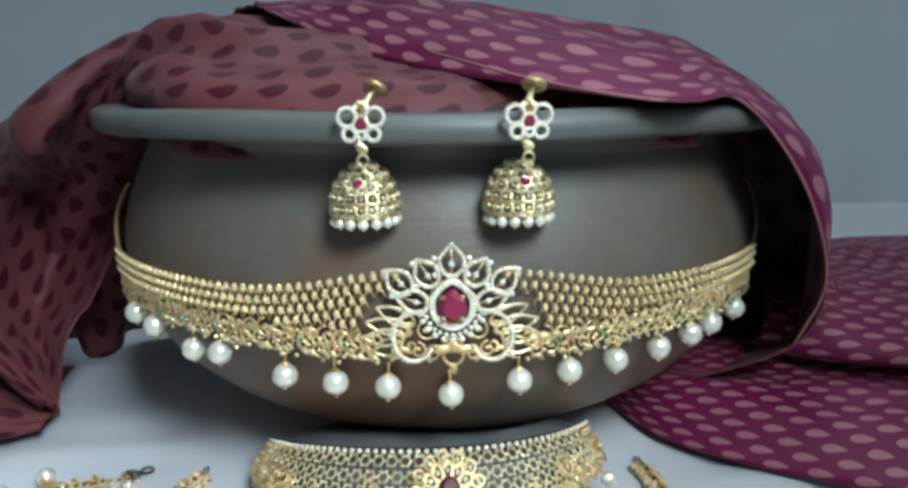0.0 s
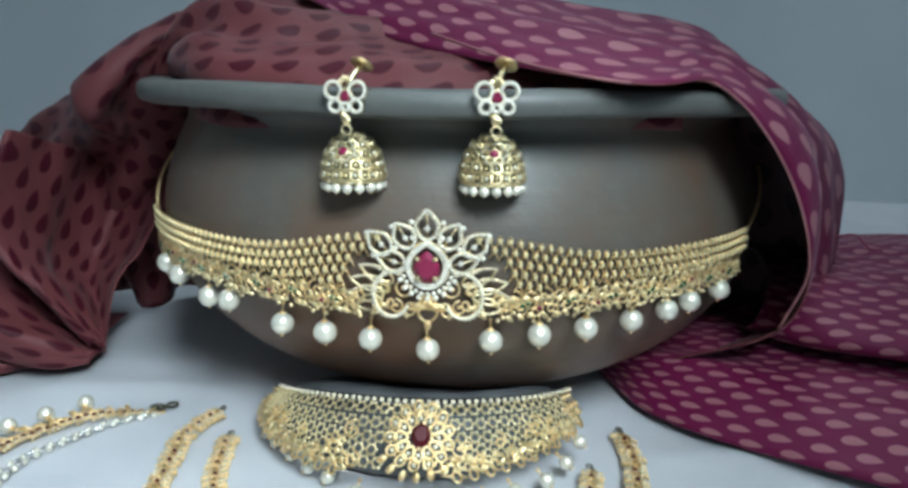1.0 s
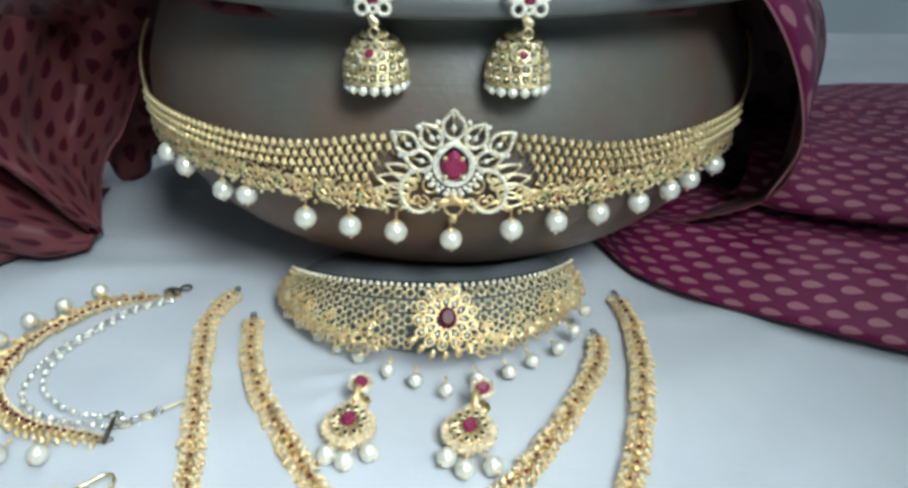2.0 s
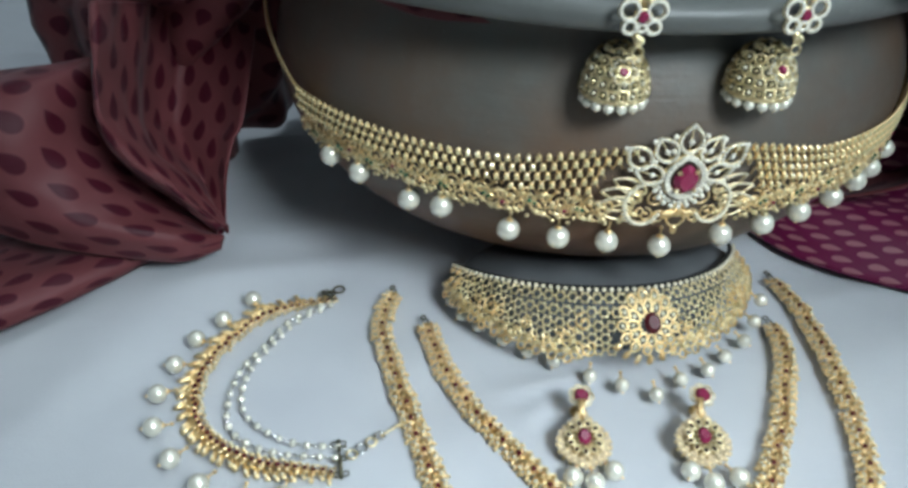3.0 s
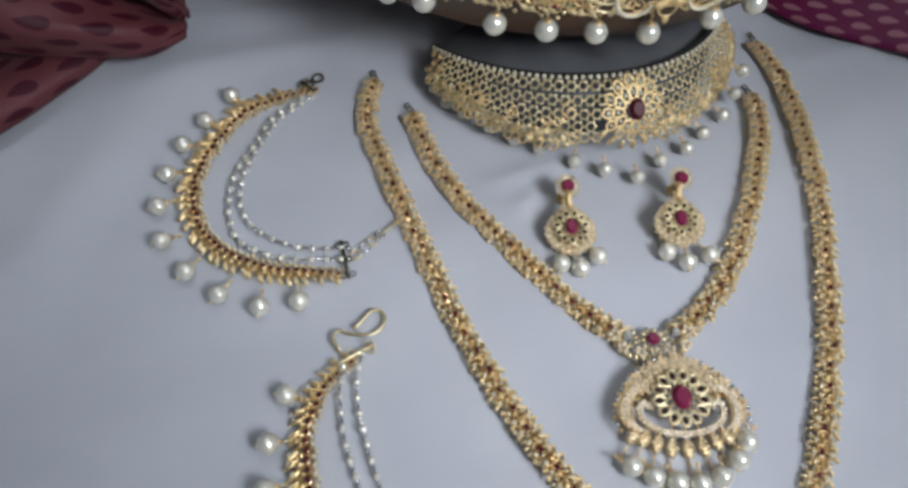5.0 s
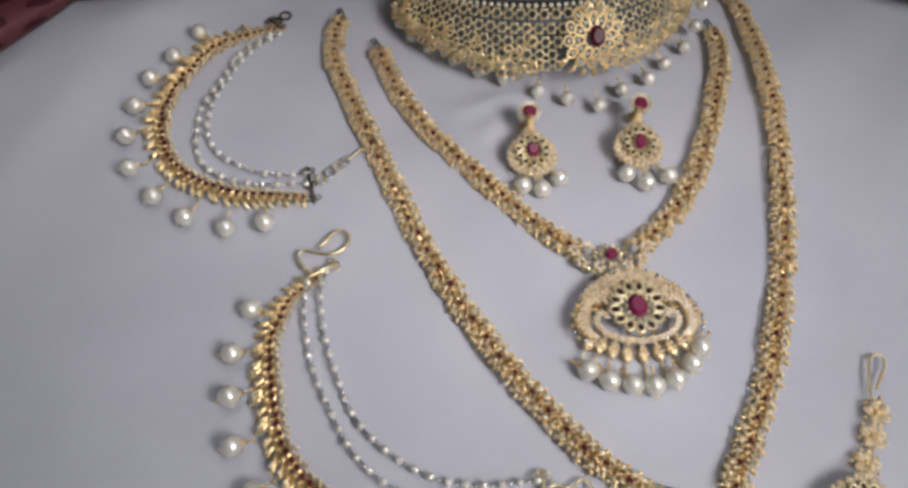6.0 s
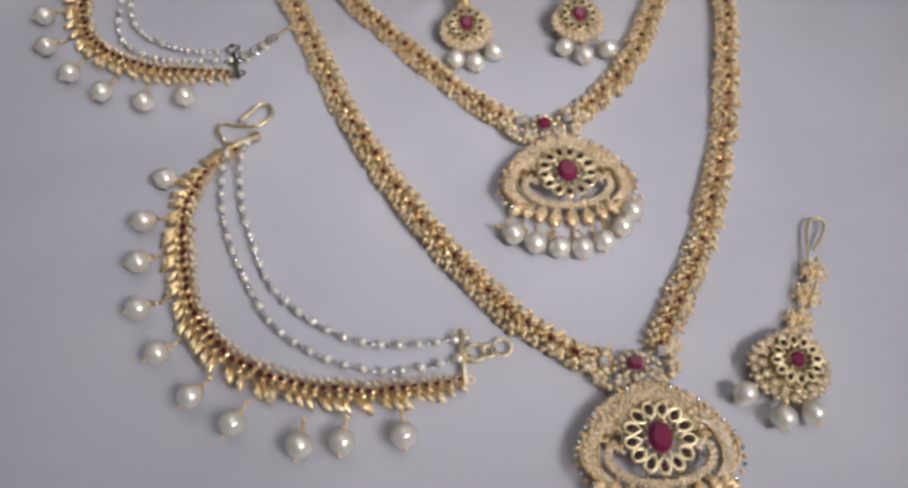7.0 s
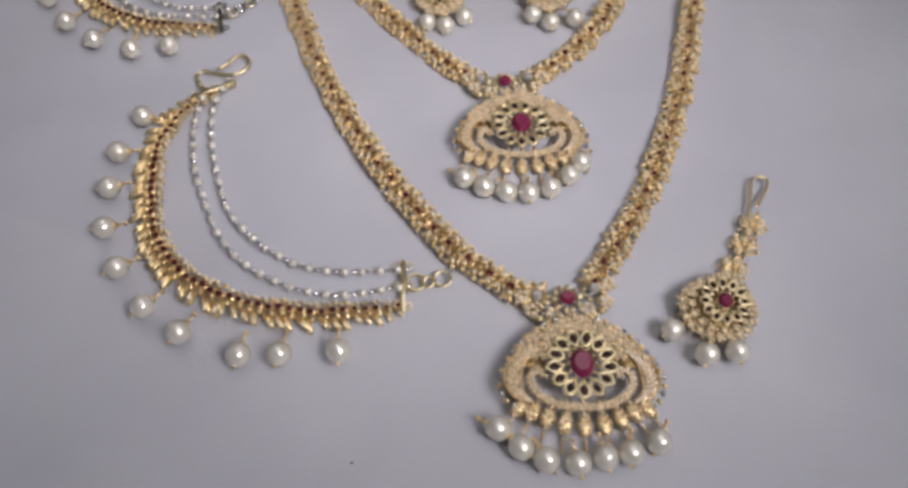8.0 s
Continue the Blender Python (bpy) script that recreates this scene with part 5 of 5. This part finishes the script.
def fringe_mesh():
    """One step of the ear chain: red stone, bead and a leaf that points along -y."""
    bm = bmesh.new()
    tube(bm, [Vector((-0.0019, 0, 0.0010)), Vector((0.0019, 0, 0.0010))], 0.0011, 6, flat=0.7)
    blob(bm, (0.0006, -0.0044, 0.0010), 0.0011, 0.0033, 0.0011, 0.62, 7, 4)
    blob(bm, (-0.0008, -0.0030, 0.0008), 0.0009, 0.0022, 0.0009, 0.5, 6, 4)
    blob(bm, (0.0012, -0.0020, 0.0014), 0.0011, 0.0014, 0.0011, 0.2, 6, 4)
    blob(bm, (-0.0010, 0.0019, 0.0012), 0.0010, 0.0010, 0.0010, seg=6, rings=4)
    blob(bm, (0.0008, 0.0027, 0.0010), 0.0009, 0.0009, 0.0009, seg=6, rings=4)
    tube(bm, [Vector((-0.0008, -0.0018, 0.0022)), Vector((0.0006, -0.0046, 0.0022)), Vector((0.0010, -0.0068, 0.0010))], 0.0004, 4)
    n0 = len(bm.faces)
    gem(bm, (0, 0, 0.0017), 0.0023, 0.0018, 0.0008, 0, 0, 7)
    paint(bm, n0, 1)
    n0 = len(bm.faces)
    blob(bm, (0.0004, -0.0052, 0.0019), 0.0006, 0.0012, 0.0005, 0.45, 5, 4)
    blob(bm, (-0.0010, 0.0021, 0.0019), 0.0007, 0.0007, 0.0005, seg=5, rings=4)
    blob(bm, (0.0009, 0.0029, 0.0016), 0.0006, 0.0006, 0.0005, seg=5, rings=4)
    paint(bm, n0, 2)
    return shared("fringe_link", bm, M_GOLD, M_GARNET, M_CREAM)


FRINGE = fringe_mesh()
bm = bmesh.new()
tube(bm, [Vector((-0.0030, 0, 0)), Vector((0.0024, 0, 0))], 0.00035, 5)
blob(bm, (0.0008, 0, 0), 0.0009, 0.0008, 0.0008, seg=6, rings=4)
blob(bm, (-0.0010, 0, 0), 0.0007, 0.0006, 0.0006, seg=6, rings=4)
STRAND = shared("strand_link", bm, M_SILVER)


BAR_RING = {}
for metal in (M_TARNISH_SHADE, M_GOLD_PALE):
    bm = bmesh.new()
    tube(bm, [Vector((0.0013 * math.cos(t * math.pi / 5), 0.0013 * math.sin(t * math.pi / 5), 0.0)) for t in range(10)], 0.00035, 4, closed=True)
    BAR_RING[metal.name] = shared("bar_ring", bm, metal)


def ear_chain(label, band, strands, pearls, bars, hooks):
    chain = thing("ear_chain", label, "ear chain", "pair of ear chains")
    n = int(sum((Vector(b) - Vector(a)).length for a, b in zip(band, band[1:])) * 1.04 / 0.0037)
    way = spline(band, n)
    for k, p in enumerate(way):
        d = way[min(k + 1, n - 1)] - way[max(k - 1, 0)]
        size = 0.8 + 0.38 * min(1.0, 5 * min(k, n - 1 - k) / n)
        piece("fringe_link", FRINGE, chain, flat(p.x, p.y, 0.0004, math.atan2(d.y, d.x) + random.uniform(-0.22, 0.22), size * random.uniform(0.88, 1.1)) @ Matrix.Rotation(random.uniform(-0.25, 0.25), 4, "X"))
    for x, y in pearls:
        near = min(way, key=lambda q: (q.x - x) ** 2 + (q.y - y) ** 2)
        ob = pearl_drop(chain, PEARL_E, PIN_E, flat(x, y, 0.0041, math.atan2(near.y - y, near.x - x) - math.pi / 2 + random.uniform(-0.2, 0.2)))
    for s in strands:
        steps = int(sum((Vector(b) - Vector(a)).length for a, b in zip(s, s[1:])) * 1.04 / 0.0062)
        line = spline(s, steps)
        for k, p in enumerate(line):
            d = line[min(k + 1, steps - 1)] - line[max(k - 1, 0)]
            turn = math.atan2(d.y, d.x)
            piece("seed_pearl", PEARL_T, chain, flat(p.x, p.y, 0.0015, turn, random.uniform(0.8, 1.0)))
            piece("strand_link", STRAND, chain, flat(p.x + 0.0025 * math.cos(turn), p.y + 0.0025 * math.sin(turn), 0.0015, turn))
    for (x0, y0), (x1, y1), metal in bars:
        bm = bmesh.new()
        box(bm, -0.5, 0.5, -0.5, 0.5, -0.5, 0.5)
        length = math.hypot(x1 - x0, y1 - y0)
        bmesh.ops.scale(bm, vec=(length, 0.0015, 0.0022), verts=bm.verts)
        bmesh.ops.bevel(bm, geom=list(bm.edges), offset=0.0003, segments=1, affect="EDGES")
        bar = piece("end_bar", shared("end_bar", bm, metal), chain, flat((x0 + x1) / 2, (y0 + y1) / 2, 0.0016, math.atan2(y1 - y0, x1 - x0)))
        for q in (-0.4, 0, 0.4):
            for way in (-1, 1):
                piece("bar_ring", BAR_RING[metal.name], bar, Matrix.Translation((q * length, way * 0.0018, 0)))
    for name, pts, wire, metal in hooks:
        bm = bmesh.new()
        tube(bm, spline([(x, y, 0.0014) for x, y in pts], 26), wire, 6)
        part(name, bm, metal, chain)
    return chain


def ring_points(x, y, r, n=9):
    return [(x + r * math.cos(2 * math.pi * k / (n - 1)), y + r * math.sin(2 * math.pi * k / (n - 1))) for k in range(n)]


ear_chain("gold ear chain with red stones and pearls, hooked to the necklace",
          [(-0.0400, 0.3950), (-0.0570, 0.3915), (-0.0730, 0.3850), (-0.0850, 0.3710), (-0.0940, 0.3530), (-0.0970, 0.3360), (-0.0940, 0.3200), (-0.0850, 0.3060), (-0.0710, 0.2960), (-0.0560, 0.2905), (-0.0340, 0.2865)],
          ([(-0.0470, 0.3900), (-0.0620, 0.3780), (-0.0710, 0.3610), (-0.0790, 0.3460), (-0.0815, 0.3290), (-0.0795, 0.3140), (-0.0730, 0.3050), (-0.0580, 0.2970), (-0.0330, 0.2930)],
           [(-0.0420, 0.3905), (-0.0570, 0.3790), (-0.0670, 0.3630), (-0.0745, 0.3470), (-0.0765, 0.3300), (-0.0720, 0.3170), (-0.0610, 0.3070), (-0.0490, 0.3010), (-0.0325, 0.2985)]),
          ((-0.081, 0.394), (-0.093, 0.379), (-0.103, 0.365), (-0.109, 0.348), (-0.112, 0.330), (-0.109, 0.311), (-0.098, 0.294), (-0.084, 0.281), (-0.067, 0.273), (-0.051, 0.2735)),
          [((-0.0325, 0.302), (-0.0300, 0.283), M_TARNISH_SHADE), ((-0.047, 0.402), (-0.041, 0.394), M_TARNISH_SHADE)],
          [("clasp_ring", ring_points(-0.0385, 0.4035, 0.0028), 0.0006, M_TARNISH_SHADE), ("clasp_ring", ring_points(-0.0425, 0.4000, 0.0022), 0.0006, M_TARNISH_SHADE),
           ("extension_hook", [(-0.0150, 0.3035), (-0.0085, 0.3085), (-0.0060, 0.3110), (-0.0045, 0.3095)], 0.0006, M_GOLD_PALE),
           ("extension_ring", ring_points(-0.0265, 0.2945, 0.0022), 0.0005, M_GOLD_PALE), ("extension_ring", ring_points(-0.0228, 0.2975, 0.0022), 0.0005, M_SILVER), ("extension_ring", ring_points(-0.0190, 0.3005, 0.0022), 0.0005, M_GOLD_PALE), ("extension_ring", ring_points(-0.0155, 0.3035, 0.0020), 0.0005, M_SILVER)])
ear_chain("gold ear chain with red stones and pearls, lying open",
          [(-0.0315, 0.2445), (-0.0425, 0.2355), (-0.0495, 0.2190), (-0.0495, 0.1990), (-0.0470, 0.1800), (-0.0410, 0.1670), (-0.0320, 0.1565), (-0.0190, 0.1480), (-0.0070, 0.1430), (0.0090, 0.1395), (0.0220, 0.1385), (0.0390, 0.1385)],
          ([(-0.0350, 0.2430), (-0.0370, 0.2320), (-0.0360, 0.2120), (-0.0310, 0.1930), (-0.0230, 0.1730), (-0.0140, 0.1610), (-0.0020, 0.1520), (0.0100, 0.1465), (0.0220, 0.1445), (0.0400, 0.1455)],
           [(-0.0270, 0.2475), (-0.0300, 0.2390), (-0.0300, 0.2230), (-0.0270, 0.2050), (-0.0210, 0.1850), (-0.0110, 0.1710), (-0.0020, 0.1630), (0.0080, 0.1570), (0.0220, 0.1535), (0.0400, 0.1525)]),
          ((-0.057, 0.233), (-0.064, 0.215), (-0.065, 0.198), (-0.064, 0.1795), (-0.057, 0.162), (-0.046, 0.1455), (-0.033, 0.1345), (-0.013, 0.1245), (0.000, 0.1235), (0.019, 0.1225)),
          [((0.0420, 0.156), (0.0405, 0.136), M_GOLD_PALE), ((-0.0395, 0.2430), (-0.0220, 0.2510), M_GOLD_PALE)],
          [("hook", [(-0.0360, 0.2500), (-0.0385, 0.2560), (-0.0360, 0.2590), (-0.0325, 0.2575), (-0.0275, 0.2560), (-0.0215, 0.2560), (-0.0170, 0.2605), (-0.0180, 0.2655), (-0.0220, 0.2665), (-0.0260, 0.2625), (-0.0300, 0.2590)], 0.0008, M_GOLD_PALE),
           ("end_ring", ring_points(0.0455, 0.1470, 0.0032), 0.0006, M_GOLD_PALE), ("end_ring", ring_points(0.0500, 0.1468, 0.0020), 0.0006, M_GOLD_PALE), ("end_ring", ring_points(0.0550, 0.1475, 0.0030), 0.0006, M_GOLD_PALE)])

# ---- small drop earrings, and the head ornament ----------------------------


def outline(stops):
    """A closed curve from (degrees, millimetres) stops round the stone."""
    return spline([(r / 1000 * math.cos(radians(a)), r / 1000 * math.sin(radians(a))) for a, r in stops], 44, closed=True)


def paved_body(parent, base, edge, ring, rows):
    """Clusters of tiny stones from the petal ring out to the edge, claws along it, on a thin plate."""
    gold_bm, pave, back = bmesh.new(), bmesh.new(), bmesh.new()
    for row, (share, step) in enumerate(rows):
        for k in range(row % 2, len(edge), step):
            p = edge[k]
            q = (p.normalized() * ring).lerp(p, share)
            size = 0.0014 * random.uniform(0.85, 1.1)
            blob(gold_bm, (q.x, q.y, 0.0002), size * 0.8, size * 0.8, 0.0010, 0, 7, 4)
            spin = random.uniform(0, 1.2)
            for j in range(5):
                b = spin + j * 2 * math.pi / 5
                blob(pave, (q.x + size * 0.8 * math.cos(b), q.y + size * 0.8 * math.sin(b), 0.0011 - 0.0002 * row), 0.00070, 0.00070, 0.0007, seg=5, rings=4)
    for k in range(0, len(edge), 2):
        p = edge[k]
        blob(gold_bm, (p.x * 1.05, p.y * 1.05, -0.0003), 0.0008, 0.0008, 0.0010, seg=6, rings=4)
    low = [back.verts.new((p.x * 0.94, p.y * 0.94, -0.0012)) for p in edge]
    top = [back.verts.new((p.x * 0.94, p.y * 0.94, -0.0004)) for p in edge]
    back.faces.new(top)
    back.faces.new(low[::-1])
    n = len(edge)
    for k in range(n):
        back.faces.new((low[k], low[(k + 1) % n], top[(k + 1) % n], top[k]))
    piece("back_plate", shared("back_plate", back, M_GOLD_DARK), parent, base)
    piece("frame", shared("frame", gold_bm, M_GOLD_PALE), parent, base)
    piece("paving", shared("paving", pave, M_CHAMPAGNE, smooth=False), parent, base, "tiny champagne paved stones")


EARRING_EDGE = outline(((90, 12.4), (118, 8.8), (150, 9.0), (180, 10.2), (210, 11.0), (240, 11.0), (270, 11.4), (300, 11.0), (330, 11.0), (0, 10.2), (30, 9.0), (62, 8.8)))
ORNAMENT_EDGE = outline(((20, 9.2), (63, 11.2), (95, 9.6), (122, 10.2), (150, 12.6), (168, 14.0), (203, 14.6), (243, 13.2), (270, 12.2), (294, 12.0), (331, 10.6)))


def drop_earring(stud, ruby, pearls, turn):
    ring = thing("drop_earring", "gold drop earring with red stones and three pearls on the sheet", "earring", "pair of drop earrings")
    base = Matrix.Translation((ruby[0], ruby[1], 0.0062)) @ Matrix.Rotation(turn, 4, "Z") @ Matrix.Rotation(radians(14), 4, "X")
    medallion(ring, base @ Matrix.Translation((0, 0, 0.002)), 11, 0.0060, 0.0056, 0.0074)
    paved_body(ring, base, EARRING_EDGE, 0.0070, ((0.35, 3), (0.85, 2)))
    bm = bmesh.new()
    tube(bm, [Vector((0, 0.009, 0)), Vector((0, 0.013, 0.0016)), Vector((0, 0.017, 0.0036))], 0.0016, 6)
    piece("neck", shared("neck", bm, M_GOLD), ring, base)
    flower_stud(ring, 0.0052, 0.0032, petals=7, frame_turn=Matrix.Translation((stud[0], stud[1], 0.0120)) @ Matrix.Rotation(turn, 4, "Z") @ Matrix.Rotation(radians(20), 4, "X"))
    bm = bmesh.new()
    tube(bm, [Vector((0, 0, -0.010)), Vector((0, 0, 0.0))], 0.0011, 6)
    lathe(bm, [(0.0005, -0.0114), (0.0036, -0.0112), (0.0036, -0.0104), (0.0010, -0.0098)], 14)
    piece("post", shared("post", bm, M_GOLD_DARK), ring, Matrix.Translation((stud[0], stud[1] + 0.001, 0.0120)) @ Matrix.Rotation(turn, 4, "Z"))
    for x, y in pearls:
        pearl_drop(ring, PEARL_M, PIN_M, flat(x, y, 0.0038, math.atan2(ruby[1] - y, ruby[0] - x) - math.pi / 2))


drop_earring((0.0695, 0.3115), (0.0672, 0.2925), ((0.0602, 0.277), (0.068, 0.2738), (0.0768, 0.2788)), radians(-6))
drop_earring((0.1210, 0.3092), (0.1158, 0.2905), ((0.107, 0.277), (0.1142, 0.271), (0.125, 0.273)), radians(-10))

tikka = thing("head_ornament", "gold forehead ornament with ruby, three pearls and hook on the sheet", "hair ornament")
base = Matrix.Translation((0.1470, 0.1265, 0.0045)) @ Matrix.Rotation(radians(-24), 4, "Z") @ Matrix.Rotation(radians(6), 4, "X")
medallion(tikka, base @ Matrix.Translation((0, 0, 0.0015)), 12, 0.0062, 0.0048, 0.0056)
paved_body(tikka, base @ Matrix.Rotation(radians(24), 4, "Z"), ORNAMENT_EDGE, 0.0080, ((0.4, 3), (0.88, 2)))
for k, (x, y) in enumerate(((0.1562, 0.1412), (0.1628, 0.1500), (0.1685, 0.1582))):
    bm, stones = bmesh.new(), bmesh.new()
    for q in range(5):
        a = 0.9 + k * 0.3 + 2 * math.pi * q / 5
        px, py = 0.0029 * math.cos(a), 0.0029 * math.sin(a)
        loop_drop(bm, (px, py), 0.0032, 0.0028, 0.0005, a + math.pi, 5, 0.0012, 10)
        gem(stones, (px, py, 0.0008), 0.0019, 0.0019, 0.0009, a, 0, 7)
        blob(bm, (0.0050 * math.cos(a + 0.6), 0.0050 * math.sin(a + 0.6), 0.0008), 0.0008, 0.0008, 0.0008, seg=6, rings=4)
    blob(bm, (0, 0, 0.0016), 0.0012, 0.0012, 0.0009, seg=7, rings=4)
    tube(bm, [Vector((0.0020, 0.0030, 0.0006)), Vector((0.0040, 0.0056, 0.0006))], 0.0006, 5)
    bud = piece("bud", shared("bud", bm, M_GOLD), tikka, flat(x, y, 0.0006))
    piece("bud_paving", shared("bud_paving", stones, M_CREAM, smooth=False), bud, None, "pale stones")
bm = bmesh.new()
tube(bm, spline([(0.1690, 0.1630, 0.001), (0.1700, 0.1665, 0.001), (0.1718, 0.1710, 0.001), (0.1745, 0.1775, 0.001), (0.1780, 0.1800, 0.001), (0.1808, 0.1788, 0.001), (0.1800, 0.1750, 0.001), (0.1768, 0.1712, 0.001), (0.1728, 0.1670, 0.001)], 30), 0.0007, 6)
part("hook", bm, M_GOLD_PALE, tikka)
for x, y in ((0.128, 0.119), (0.137, 0.1095), (0.147, 0.1095)):
    pearl_drop(tikka, PEARL_M, PIN_M, flat(x, y, 0.0038, math.atan2(0.1275 - y, 0.1465 - x) - math.pi / 2))
